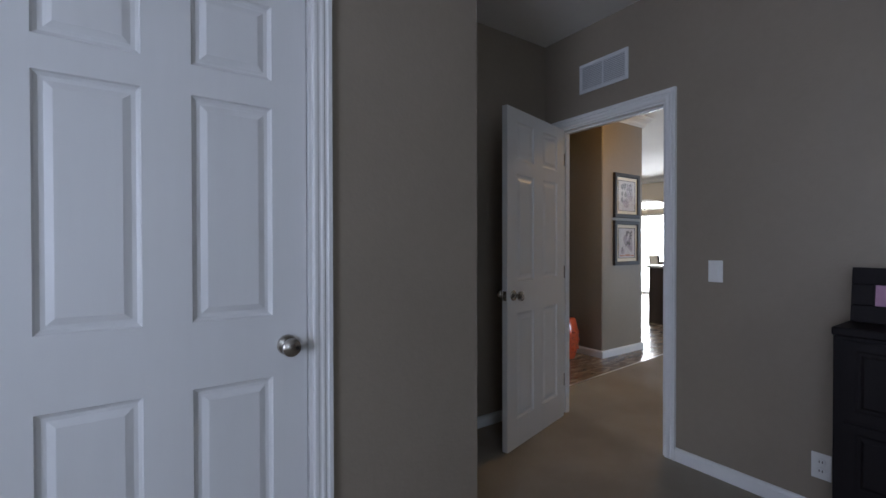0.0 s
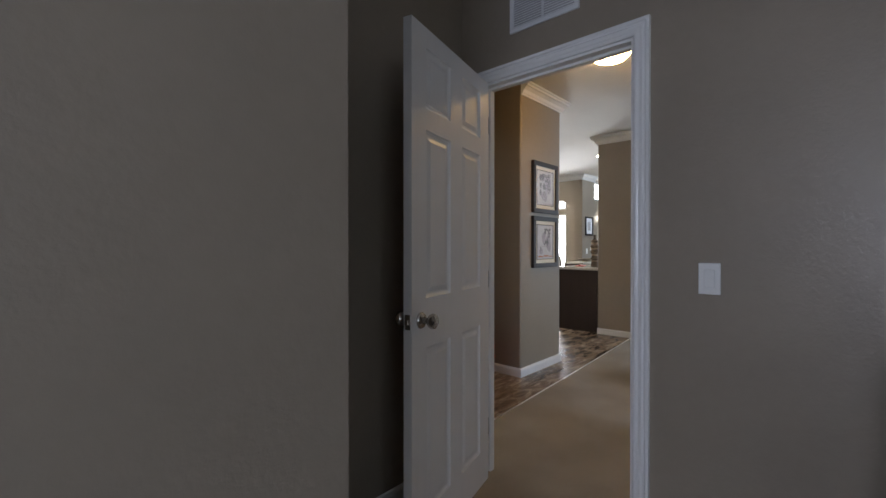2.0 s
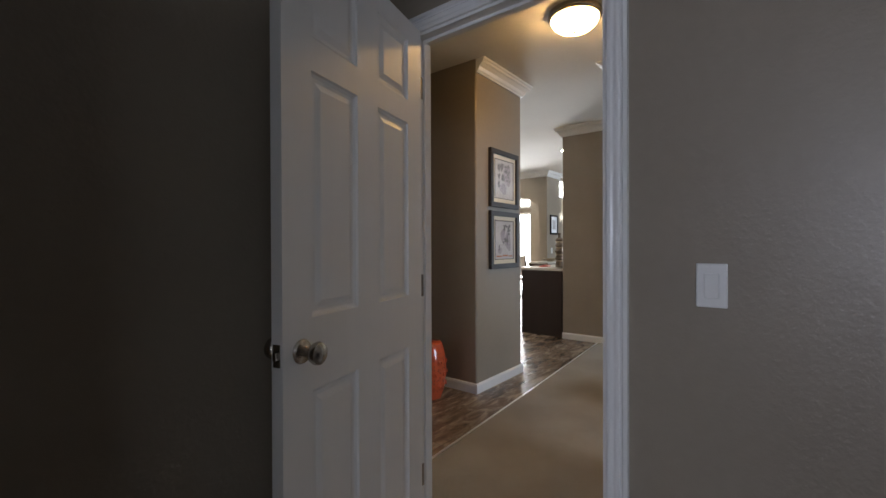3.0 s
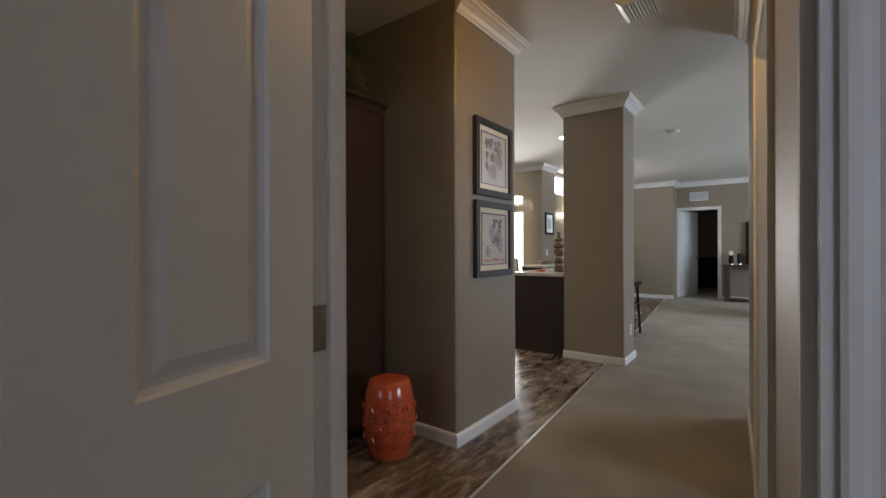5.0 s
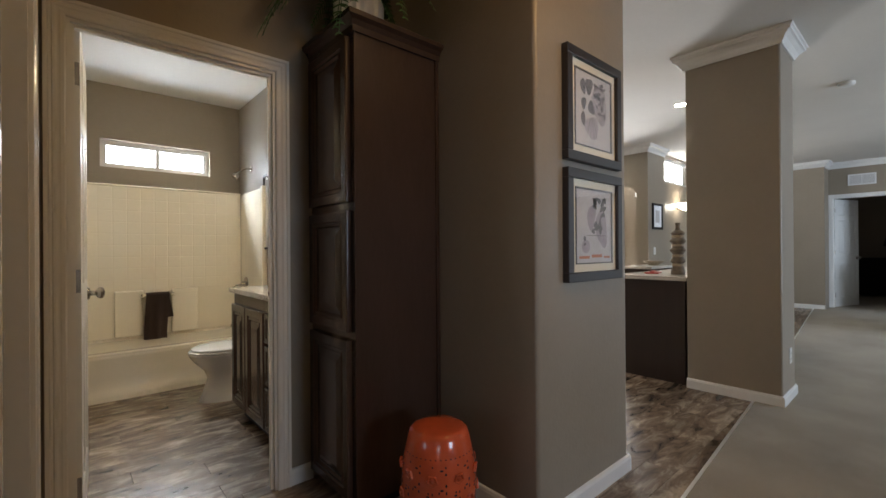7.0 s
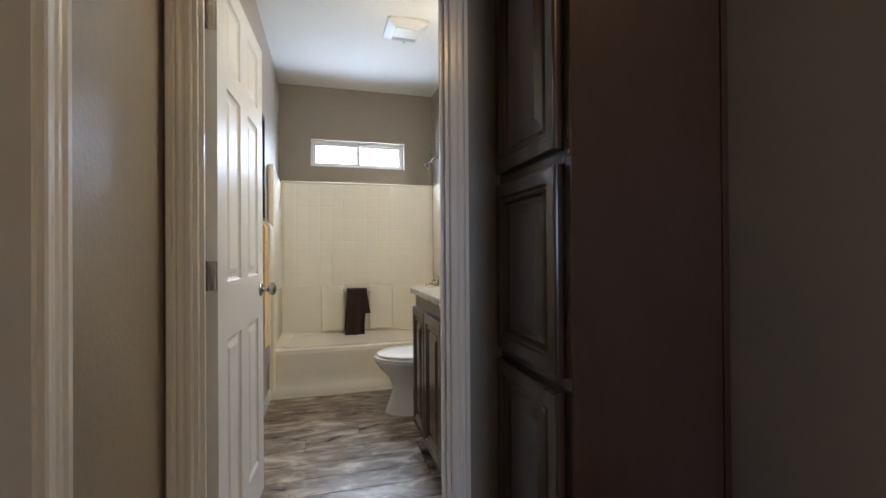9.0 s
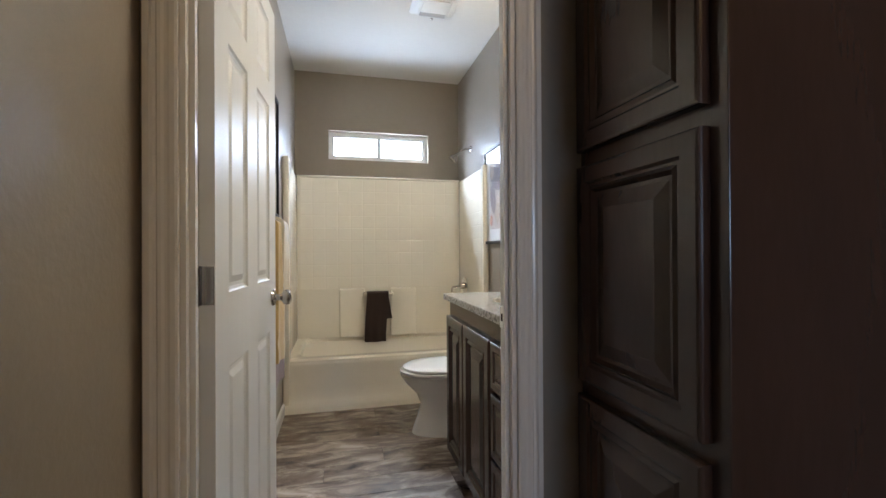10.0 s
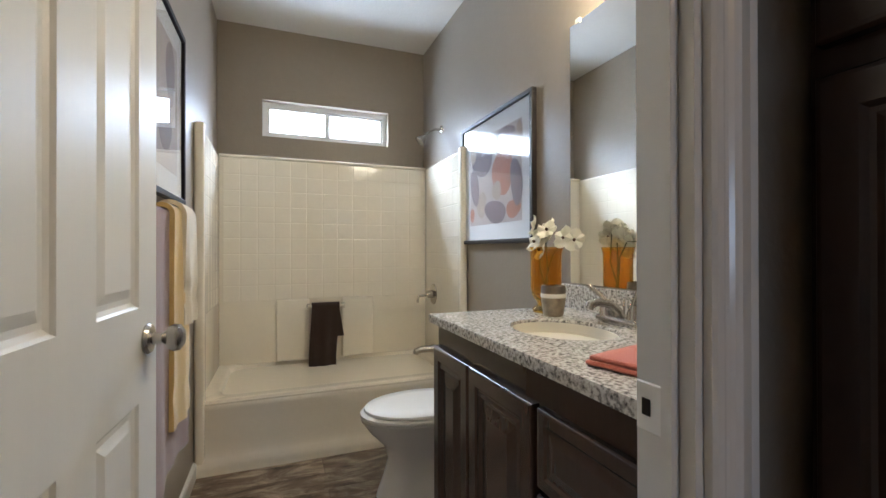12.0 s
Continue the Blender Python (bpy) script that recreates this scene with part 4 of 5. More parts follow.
for x in (0.02, 0.41):
    part("door", shift(panel_slab(0.37, 0.72, 0.018, [(0.05, 0.32, 0.05, 0.67)], CAB_RINGS, False), Matrix.Translation((x, -0.018, 0.12))), ESPRESSO, kc)
part("worktop", boxes((-0.02, 0.82, -0.03, 0.365, 0.866, 0.90), bevel=0.004), COUNTER, kc, "pale laminate worktop")
dish = thing("serving_dish", "shallow pale dish on the kitchen worktop", "dish", pose(8.98, 4.12, 0.90))
part("bowl", lathe([(0.06, 0), (0.07, 0.01), (0.14, 0.055), (0.145, 0.06), (0.13, 0.055), (0.06, 0.015), (0.01, 0.012)], 28), STONEPALE, dish, smooth=True)
picture("wall_picture", 0.36, 0.40, pose(9.41, 4.32, 1.43), "small dark framed print on the kitchen wall", 0.035, 0.07, 0.025, BLACKWOOD, WHITEMAT, PAPER)
wall_plate("light_switch", pose(9.50, 4.32, 1.10), "white switch on the kitchen wall", "light switch")
sc1 = thing("wall_sconce", "lit frosted glass bowl sconce on the wall", "wall sconce", pose(10.72, 4.44, 1.86))
part("back_plate", shift(lathe([(0.05, 0), (0.05, 0.012), (0.03, 0.02)], 20), pose(0, 0, 0, 90)), NICKEL, sc1)
part("shade", shift(lathe([(0.03, -0.07), (0.10, -0.02), (0.135, 0.05), (0.125, 0.05), (0.09, -0.01), (0.02, -0.055)], 24), pose(0, -0.145, 0)), BULB, sc1, "glowing frosted glass bowl", True)
for x, y in ((7.74, 3.31), (8.6, 5.2), (6.2, 4.6)):
    dl = thing("downlight", "small lit recessed ceiling downlight", "downlight", pose(x, y, 2.70), group="kitchen downlights")
    part("ring", lathe([(0.075, -0.0005), (0.08, -0.006), (0.06, -0.008), (0.058, -0.0005)], 24), TRIM, dl)
    part("lens", lathe([(0.057, -0.001), (0.05, -0.004), (0.002, -0.005)], 24), DOWNL, dl)


def dining_chair(m):
    c = thing("dining_chair", "cream upholstered dining chair with dark wooden frame", "chair", m)
    for x in (-0.19, 0.19):
        part("leg", tube([(x, -0.19, 0), (x, -0.19, 0.44)], [0.014, 0.02], 8), BLACKWOOD, c)
        part("back_post", tube([(x, 0.22, 0), (x, 0.20, 0.45), (x, 0.27, 1.02)], [0.014, 0.02, 0.016], 8), BLACKWOOD, c)
    part("seat", boxes((-0.23, 0.23, -0.22, 0.22, 0.42, 0.49), bevel=0.02), UPHOLSTERY, c)
    part("backrest", shift(boxes((-0.17, 0.17, -0.012, 0.022, 0.0, 0.46), bevel=0.01), Matrix.Translation((0, 0.21, 0.53)) @ pose(0, 0, 0, -7)), UPHOLSTERY, c)
    return c


dining_chair(pose(9.95, 5.02, 0, 0, 0, 60))


def bar_stool(m):
    c = thing("bar_stool", "black wooden bar stool beside the peninsula", "bar stool", m)
    for x in (-1, 1):
        for y in (-1, 1):
            part("leg", tube([(x * 0.17, y * 0.17, 0), (x * 0.14, y * 0.14, 0.66)], [0.016, 0.018], 8), BLACKWOOD, c)
    for z, k in ((0.2, 0.162), (0.42, 0.15)):
        part("rung", merge(tube([(-k, -k, z), (k, -k, z)], 0.009, 8), tube([(-k, k, z), (k, k, z)], 0.009, 8), tube([(-k, -k, z), (-k, k, z)], 0.009, 8), tube([(k, -k, z), (k, k, z)], 0.009, 8)), NICKEL if z < 0.3 else BLACKWOOD, c)
    part("seat", boxes((-0.19, 0.19, -0.19, 0.19, 0.66, 0.72), bevel=0.02), BLACKWOOD, c)
    return c


bar_stool(pose(8.22, 2.655, 0.006))

# patio door and high windows
def glazing(name, axis, c, a0, a1, z0, z1, panes, label):
    w = thing(name, label, "window", kind="structure")
    f = 0.03

    def at(u0, u1, t0, t1, q0, q1):
        return (t0, t1, u0, u1, q0, q1) if axis == "x" else (u0, u1, t0, t1, q0, q1)
    part("window_frame", boxes(at(a0, a1, c - 0.02, c + 0.02, z0, z0 + f), at(a0, a1, c - 0.02, c + 0.02, z1 - f, z1), at(a0, a0 + f, c - 0.02, c + 0.02, z0 + f, z1 - f), at(a1 - f, a1, c - 0.02, c + 0.02, z0 + f, z1 - f)), TRIM, w)
    for i in range(panes):
        u0 = a0 + f + (a1 - a0 - 2 * f) * i / panes
        u1 = a0 + f + (a1 - a0 - 2 * f) * (i + 1) / panes
        g = 0.018
        k = 0.006 if i % 2 else -0.006
        pn = part("sash", boxes(at(u0, u1, c + k - 0.012, c + k + 0.012, z0 + f, z0 + f + g), at(u0, u1, c + k - 0.012, c + k + 0.012, z1 - f - g, z1 - f), at(u0, u0 + g, c + k - 0.012, c + k + 0.012, z0 + f + g, z1 - f - g), at(u1 - g, u1, c + k - 0.012, c + k + 0.012, z0 + f + g, z1 - f - g)), TRIM, w)
        gl = part("pane", boxes(at(u0 + g - 0.003, u1 - g + 0.003, c + k - 0.002, c + k + 0.002, z0 + f + g - 0.003, z1 - f - g + 0.003)), GLASS, pn)
        gl.visible_shadow = False
    return w


glazing("window_1", "x", 10.35, 5.18, 6.80, 0.01, 1.98, 2, "white framed sliding patio door")
glazing("window_2", "x", 10.35, 5.18, 6.80, 2.08, 2.34, 3, "white framed transom window")
# added glazing, stands in for a bright zone near the ceiling
glazing("window_3", "y", 4.50, 10.0, 11.5, 2.24, 2.66, 2, "added white framed opening standing in for a bright ceiling zone")
glazing("window_4", "y", 6.63, 2.96, 3.867, 1.932, 2.193, 2, "white framed sliding window high above the tub")
glazing("window_5", "y", -3.08, -2.05, -0.35, 0.8, 2.1, 2, "white framed bedroom window")
# unseen opening, added for the second bedroom lamp
glazing("window_6", "x", -3.06, -1.9, -0.3, 0.8, 2.1, 2, "unseen bedroom side window added to light the door wall")
# unseen opening, added only to hold the spare room fill lamp
glazing("window_8", "x", -3.06, 2.2, 3.4, 0.85, 2.05, 1, "unseen white framed opening added for the spare room fill lamp")
# unseen opening, added to let the far bedroom lamp in
glazing("window_9", "x", 16.88, -2.4, -1.0, 0.85, 2.05, 1, "unseen window added to brighten the far bedroom")
glazing("window_10", "y", -3.38, 3.3, 4.9, 0.8, 2.1, 2, "white framed side room window")
glazing("window_7", "y", -3.38, 8.1, 11.1, 0.7, 2.2, 3, "white framed living room window")
GLOW = mat("overexposed_daylight", (1.0, 1.0, 1.0), 0.9, var=0.0, emit=3.5)
structure("backdrop", boxes((1.6, 5.2, 7.9, 7.92, 1.0, 4.0)), GLOW, "plain bright daylight outside the bathroom window", "backdrop")
structure("backdrop", boxes((10.85, 10.87, 4.6, 7.2, -0.4, 2.69)), GLOW, "plain bright daylight outside the patio door", "backdrop")
# added glow sheet behind that opening makes the zone read white
structure("backdrop", boxes((9.8, 11.7, 4.72, 4.74, 2.0, 2.69)), GLOW, "added glowing sheet that makes the bright ceiling zone", "backdrop")

# ---- living room ----
con = thing("console_table", "dark wooden console table against the far wall", "console table", pose(13.46, 1.83, 0.007, 0, 0, -90))
part("top", boxes((0, 1.75, -0.36, -0.0, 0.755, 0.80), bevel=0.004), CONSOLEWOOD, con)
for x in (0.01, 1.64):
    part("leg", boxes((x, x + 0.10, -0.35, -0.01, 0, 0.755), bevel=0.003), CONSOLEWOOD, con)
part("shelf", boxes((0.11, 1.64, -0.33, -0.02, 0.03, 0.06), bevel=0.003), CONSOLEWOOD, con)
art = thing("wall_art", "black panel with a round gold ornament on the console", "wall art", pose(13.44, 1.44, 0.808, -2, 0, -90))
part("panel", boxes((0, 1.05, -0.04, 0.0, 0, 0.92), bevel=0.004), BLACKWOOD, art)
part("ring", shift(lathe([(0.30, 0), (0.30, 0.02), (0.26, 0.03), (0.22, 0.015), (0.21, 0)], 40), Matrix.Translation((0.50, -0.04, 0.50)) @ pose(0, 0, 0, 90)), GOLD, art, "gold ring", True)
part("boss", shift(lathe([(0.11, 0), (0.10, 0.02), (0.05, 0.03), (0.01, 0.032)], 30), Matrix.Translation((0.50, -0.04, 0.50)) @ pose(0, 0, 0, 90)), GOLD, art, "gold centre", True)
part("plaque", boxes((0.22, 0.42, -0.044, -0.04, 0.68, 0.75)), FRAMEWOOD, art)
for y, h, m_top in ((1.70, 0.20, CANDLE), (1.55, 0.24, BLACKWOOD)):
    cd = thing("candle_holder", "dark candle holder with silver foot on the console", "candle holder", pose(13.28, y, 0.807))
    part("foot", lathe([(0.055, 0), (0.055, 0.02), (0.03, 0.03)], 20), CHROME, cd)
    part("column", lathe([(0.03, 0.03), (0.05, 0.05), (0.042, h * 0.8), (0.045, h)], 20), BLACKWOOD, cd)
    if m_top is CANDLE:
        part("candle", lathe([(0.04, h), (0.04, h + 0.09), (0.035, h + 0.092)], 20), CANDLE, cd, "ivory pillar candle")
solid("gold_box", boxes((-0.14, 0.14, -0.05, 0.05, 0, 0.10), bevel=0.006), GOLD, "small gold box on the console", "box", pose(13.25, 0.98, 0.807, 0, 0, 90))
arm = thing("armchair", "pale upholstered armchair with a throw on the carpet", "armchair", pose(10.98, 0.62, 0.007, 0, 0, 180))
part("base", boxes((-0.42, 0.42, -0.44, 0.44, 0.08, 0.42), bevel=0.03), GREYCLOTH, arm, "grey lower upholstery")
part("seat_cushion", boxes((-0.36, 0.30, -0.32, 0.32, 0.40, 0.54), bevel=0.04), UPHOLSTERY, arm)
part("backrest", boxes((0.20, 0.44, -0.44, 0.44, 0.40, 0.90), bevel=0.06), UPHOLSTERY, arm)
for y in (-0.44, 0.32):
    part("armrest", boxes((-0.42, 0.30, y, y + 0.13, 0.38, 0.64), bevel=0.04), UPHOLSTERY, arm)
for x in (-0.36, 0.36):
    for y in (-0.38, 0.38):
        part("foot", lathe([(0.016, 0), (0.024, 0.08)], 10), BLACKWOOD, arm)
        arm.children[-1].location = (x, y, 0)
sd = thing("smoke_detector", "white round smoke detector on the ceiling", "smoke detector", pose(8.3, 2.05, 2.70))
part("housing", lathe([(0.065, 0), (0.065, -0.02), (0.05, -0.034), (0.002, -0.036)], 28), PLASTIC, sd, smooth=True)
fd = thing("far_dresser", "black dresser in the dark far bedroom", "dresser", pose(16.3, 2.0, 0.007))
part("body", boxes((0, 0.45, -0.7, 0.7, 0.05, 0.85), bevel=0.005), BLACKWOOD, fd)
part("top", boxes((-0.02, 0.47, -0.72, 0.72, 0.85, 0.88), bevel=0.004), BLACKWOOD, fd)
bed = thing("far_bed", "bed with pale bedspread in the far bedroom", "bed", pose(15.2, 0.9, 0.007))
part("mattress", boxes((-0.9, 0.9, -0.9, 0.75, 0.2, 0.60), bevel=0.05), UPHOLSTERY, bed)
part("bed_frame", boxes((-0.88, 0.88, -0.9, 0.73, 0.0, 0.2)), BLACKWOOD, bed)
tl = thing("table_lamp", "unlit table lamp on the far dresser", "table lamp", pose(16.5, 2.05, 0.887))
part("lamp_base", lathe([(0.08, 0), (0.08, 0.02), (0.03, 0.05), (0.06, 0.15), (0.02, 0.28)], 20), STONEWARE, tl, smooth=True)
part("shade", lathe([(0.17, 0.26), (0.12, 0.48), (0.115, 0.48), (0.165, 0.26)], 24, close=True), FRAMEWOOD, tl, smooth=True)

# ---- bathroom ----
tub = thing("bathtub", "ivory fibreglass bathtub with apron front", "bathtub", pose(3.4175, 6.115, 0))
TW, TD = 1.477, 0.826
prof_a = [(0.05, 0.0), (-0.022, 0.0), (-0.022, 0.028), (-0.018, 0.050), (-0.004, 0.075), (0.006, 0.105), (0.010, 0.16), (0.004, 0.27), (-0.003, 0.318), (-0.003, 0.338), (0.004, 0.350), (0.05, 0.350)]
part("apron", loft([[(x, -TD / 2 + d, z) for d, z in prof_a] for x in (-TW / 2 + 0.002, TW / 2 - 0.002)]), FIBERGLASS, tub, "curved apron front", True)
rings = [rounded(0, 0, TW, TD, 0.02, 0.33), rounded(0, 0, TW, TD, 0.02, 0.352), rounded(0, 0, TW - 0.02, TD - 0.02, 0.03, 0.364), rounded(0, 0.005, TW - 0.16, TD - 0.15, 0.10, 0.364), rounded(0, 0.005, TW - 0.19, TD - 0.18, 0.11, 0.350), rounded(0, 0.005, TW - 0.32, TD - 0.28, 0.13, 0.11), rounded(0, 0.005, TW - 0.44, TD - 0.38, 0.12, 0.06)]
part("basin", loft(rings), FIBERGLASS, tub, "deep rounded basin", True)

sur = thing("shower_surround", "ivory moulded tile-pattern shower surround", "shower surround", pose(0, 0, 0))
part("back_panel", boxes((2.70, 4.135, 6.432, 6.548, 0.355, 1.75), bevel=0.008), FIBERGLASS, sur, smooth=True)
for x0, x1 in ((2.677, 2.702), (4.133, 4.158)):
    part("side_panel", boxes((x0, x1, 5.74, 6.548, 0.355, 1.75), bevel=0.006), FIBERGLASS, sur, smooth=True)
for x0, x1 in ((2.676, 2.722), (4.113, 4.159)):
    part("front_flange", boxes((x0, x1, 5.690, 5.745, 0.0, 1.765), bevel=0.012, seg=3), FIBERGLASS, sur, smooth=True)
part("top_ledge", boxes((2.70, 4.135, 6.418, 6.548, 1.742, 1.762), bevel=0.008, seg=3), FIBERGLASS, sur, smooth=True)
for x0, x1 in ((3.05, 3.27), (3.49, 3.72)):
    part("moulded_rest", boxes((x0, x1, 6.402, 6.434, 0.36, 0.785), bevel=0.014, seg=3), FIBERGLASS, sur, smooth=True)
part("soap_ledge", boxes((3.27, 3.49, 6.385, 6.434, 0.50, 0.54), bevel=0.01), FIBERGLASS, sur, smooth=True)
part("grab_bar", tube([(3.26, 6.34, 0.735), (3.50, 6.34, 0.735)], 0.012, 12), FIBERGLASS, sur, smooth=True)
for x in (3.25, 3.49):
    part("bar_mount", boxes((x, x + 0.02, 6.33, 6.434, 0.72, 0.75), bevel=0.006), FIBERGLASS, sur)


def drape(width, front, back, gap, m, material, name, label, category="towel", seed=0, thick=0.012, bands=(), sway=0.0, swing=0.0):
    """A towel hung over a bar along x at z=0: front drop, back drop."""
    rnd = random.Random(seed)
    ph = [rnd.uniform(0, 6) for _ in range(4)]
    bm = bmesh.new()
    nx, path = 18, []
    for i in range(15):
        path.append((-gap, -front + front * i / 14))
    for i in range(1, 8):
        a = math.pi - math.pi * i / 8
        path.append((gap * math.cos(a), gap * math.sin(a)))
    for i in range(13):
        path.append((gap, -back * i / 12))
    grid = []
    for s in (0, 1):
        g = []
        for y, z in path:
            row = []
            for k in range(nx + 1):
                u = k / nx
                x = (u - 0.5) * width * (1 - 0.05 * min(1, max(0, -z))) + (sway if y < 0 else swing) * min(1, max(0, -z) * 3)
                w = 0.006 * math.sin(7 * u + ph[0]) + 0.004 * math.sin(15 * u + ph[1] + 3 * z)
                amp = min(1, max(0, -z) * 4)
                t = thick * (0.5 - s) * (1 if abs(y) > 0 else 1)
                sg = -1 if y < 0 else 1
                if -z < 0.0:
                    nrm = Vector((0, y, z)).normalized()
                else:
                    nrm = Vector((0, sg, 0))
                zz = z + 0.004 * math.sin(5 * u + ph[2]) * amp
                p = Vector((x, y + w * amp, zz)) + nrm * t
                for b in bands:
                    if y < 0 and abs(z + front - b) < 0.012 and s == 0:
                        p -= nrm * 0.004
                row.append(bm.verts.new(p))
            g.append(row)
        grid.append(g)
    for s in (0, 1):
        for a, b in zip(grid[s], grid[s][1:]):
            for k in range(nx):
                bm.faces.new((a[k], a[k + 1], b[k + 1], b[k]))
    for rows in ((0, -1)):
        for k in range(nx):
            bm.faces.new((grid[0][rows][k], grid[0][rows][k + 1], grid[1][rows][k + 1], grid[1][rows][k]))
    for k in (0, nx):
        for i in range(len(path) - 1):
            bm.faces.new((grid[0][i][k], grid[0][i + 1][k], grid[1][i + 1][k], grid[1][i][k]))
    return solid(name, bm, material, label, category, m, smooth=True)


drape(0.185, 0.47, 0.22, 0.020, pose(3.372, 6.34, 0.738), BTOWEL, "hand_towel", "dark brown hand towel over the tub bar", seed=3, bands=(0.05, 0.09), sway=-0.022, swing=0.055)

# shower fittings on the east wall
sh = thing("shower_fixture", "brushed nickel shower head on a bent arm", "shower head", pose(4.16, 6.14, 1.985))
part("flange", shift(lathe([(0.032, 0), (0.030, 0.008), (0.012, 0.014)], 20), pose(0, 0, 0, 0, -90, 0)), NICKEL, sh, smooth=True)
part("arm", tube([(0, 0, 0), (-0.05, 0, 0.0), (-0.09, 0, -0.015), (-0.125, 0, -0.05)], 0.009, 10), NICKEL, sh, smooth=True)
part("head", shift(lathe([(0.012, 0), (0.016, -0.02), (0.022, -0.03), (0.036, -0.062), (0.037, -0.075), (0.030, -0.077), (0.002, -0.077)], 24), Matrix.Translation((-0.118, 0, -0.043)) @ pose(0, 0, 0, 0, 42, 0)), NICKEL, sh, smooth=True)
vl = thing("shower_valve", "brushed nickel shower valve with lever", "shower valve", pose(4.132, 6.24, 0.80))
part("escutcheon", shift(lathe([(0.075, 0), (0.072, 0.008), (0.03, 0.014), (0.026, 0.05), (0.020, 0.055), (0.002, 0.056)], 32), pose(0, 0, 0, 0, -90, 0)), NICKEL, vl, smooth=True)
part("lever", tube([(-0.045, 0, 0.0), (-0.06, 0.0, -0.006), (-0.115, 0.0, -0.012), (-0.122, 0, -0.03), (-0.124, 0, -0.06)], [0.010, 0.010, 0.008, 0.008, 0.007], 10), NICKEL, vl, smooth=True)
sp = thing("tub_spout", "brushed nickel tub spout above the tub", "tub spout", pose(4.132, 6.24, 0.40))
part("spout", tube([(0, 0, 0), (-0.02, 0, 0), (-0.10, 0, 0), (-0.135, 0, -0.012), (-0.14, 0, -0.03)], [0.034, 0.026, 0.024, 0.024, 0.020], 16), NICKEL, sp, smooth=True)

# toilet, facing west
tol = thing("toilet", "white ceramic toilet with closed lid", "toilet", pose(3.78, 5.205, 0, 0, 0, 180) @ Matrix.Diagonal((1, 1, 0.94, 1)))
# local +x is the front
S = [(0.02, 0.03, 0.280, 0.130, 0.0), (0.02, 0.03, 0.275, 0.126, 0.02), (0.0, 0.03, 0.245, 0.108, 0.10), (0.0, 0.03, 0.222, 0.102, 0.18), (0.0, 0.05, 0.225, 0.120, 0.25), (0.0, 0.075, 0.265, 0.160, 0.32), (0.0, 0.09, 0.285, 0.180, 0.370), (0.0, 0.092, 0.288, 0.184, 0.385), (0.0, 0.092, 0.275, 0.172, 0.392)]
part("bowl", loft([ellipse(c, 0, rx, ry, z, 40, -0.04) for _, c, rx, ry, z in S]), CERAMIC, tol, smooth=True)
part("seat", loft([ellipse(0.092, 0, rx, ry, z, 40, -0.04) for rx, ry, z in ((0.280, 0.178, 0.394), (0.290, 0.186, 0.398), (0.290, 0.186, 0.408), (0.280, 0.178, 0.413))]), CERAMIC, tol, "white closed seat ring", True)
part("lid", loft([ellipse(0.085, 0, rx, ry, z, 40, -0.04) for rx, ry, z in ((0.272, 0.174, 0.414), (0.280, 0.181, 0.419), (0.278, 0.180, 0.430), (0.262, 0.166, 0.438), (0.18, 0.11, 0.442), (0.02, 0.012, 0.443))]), CERAMIC, tol, "white closed lid", True)
part("tank", boxes((-0.37, -0.18, -0.20, 0.20, 0.38, 0.72), bevel=0.025, seg=3), CERAMIC, tol, smooth=True)
part("tank_lid", boxes((-0.375, -0.17, -0.21, 0.21, 0.72, 0.75), bevel=0.012, seg=3), CERAMIC, tol, smooth=True)
part("pedestal", boxes((-0.30, -0.05, -0.10, 0.10, 0.0, 0.38), bevel=0.03, seg=3), CERAMIC, tol, smooth=True)
part("flush_lever", tube([(-0.17, 0.15, 0.66), (-0.155, 0.15, 0.66), (-0.15, 0.09, 0.655)], 0.006, 8), CHROME, tol)

# vanity, front facing west
van = thing("bathroom_vanity", "espresso vanity cabinet with raised-panel doors and drawers", "vanity", pose(3.60, 4.715, 0, 0, 0, -90))
VW = 0.985
part("body", boxes((0, VW, 0.0, 0.555, 0.09, 0.735), (0, VW, 0.0, 0.09, 0.735, 0.862), (0, VW, 0.40, 0.555, 0.735, 0.862), (0, 0.20, 0.09, 0.40, 0.735, 0.862), (0.58, VW, 0.09, 0.40, 0.735, 0.862)), ESPRESSO, van)
part("toe_kick", boxes((0.0, VW, 0.06, 0.55, 0.0, 0.09)), BLACKWOOD, van)


def front(x0, x1, z0, z1, name, edge=0.045):
    bm = raised_front(x1 - x0, z1 - z0, 0.022, edge, CAB_RINGS if z1 - z0 > 0.3 else ((0.006, 0.004), (0.012, 0.004), (0.03, 0.0)))
    return part(name, shift(bm, Matrix.Translation((x0, -0.022, z0))), ESPRESSO, van)


front(0.004, 0.292, 0.115, 0.785, "door")
front(0.300, 0.632, 0.115, 0.785, "door")
for z0, z1 in ((0.615, 0.785), (0.375, 0.600), (0.115, 0.360)):
    front(0.650, 0.975, z0, z1, "drawer", 0.028)

# worktop with an oval sink cut through it
SX, SY, SRX, SRY = 3.840, 4.325, 0.140, 0.178
bm = bmesh.new()
N = 48
x0, x1, y0, y1 = 3.572, 4.158, 3.724, 4.742
outer, inner = [], []
for i in range(N):
    a = 2 * math.pi * i / N
    c, s = math.cos(a), math.sin(a)
    k = min((x1 - SX) / c if c > 1e-9 else 9e9, (x0 - SX) / c if c < -1e-9 else 9e9, (y1 - SY) / s if s > 1e-9 else 9e9, (y0 - SY) / s if s < -1e-9 else 9e9)
    outer.append((SX + c * k, SY + s * k))
    inner.append((SX + SRX * c, SY + SRY * s))
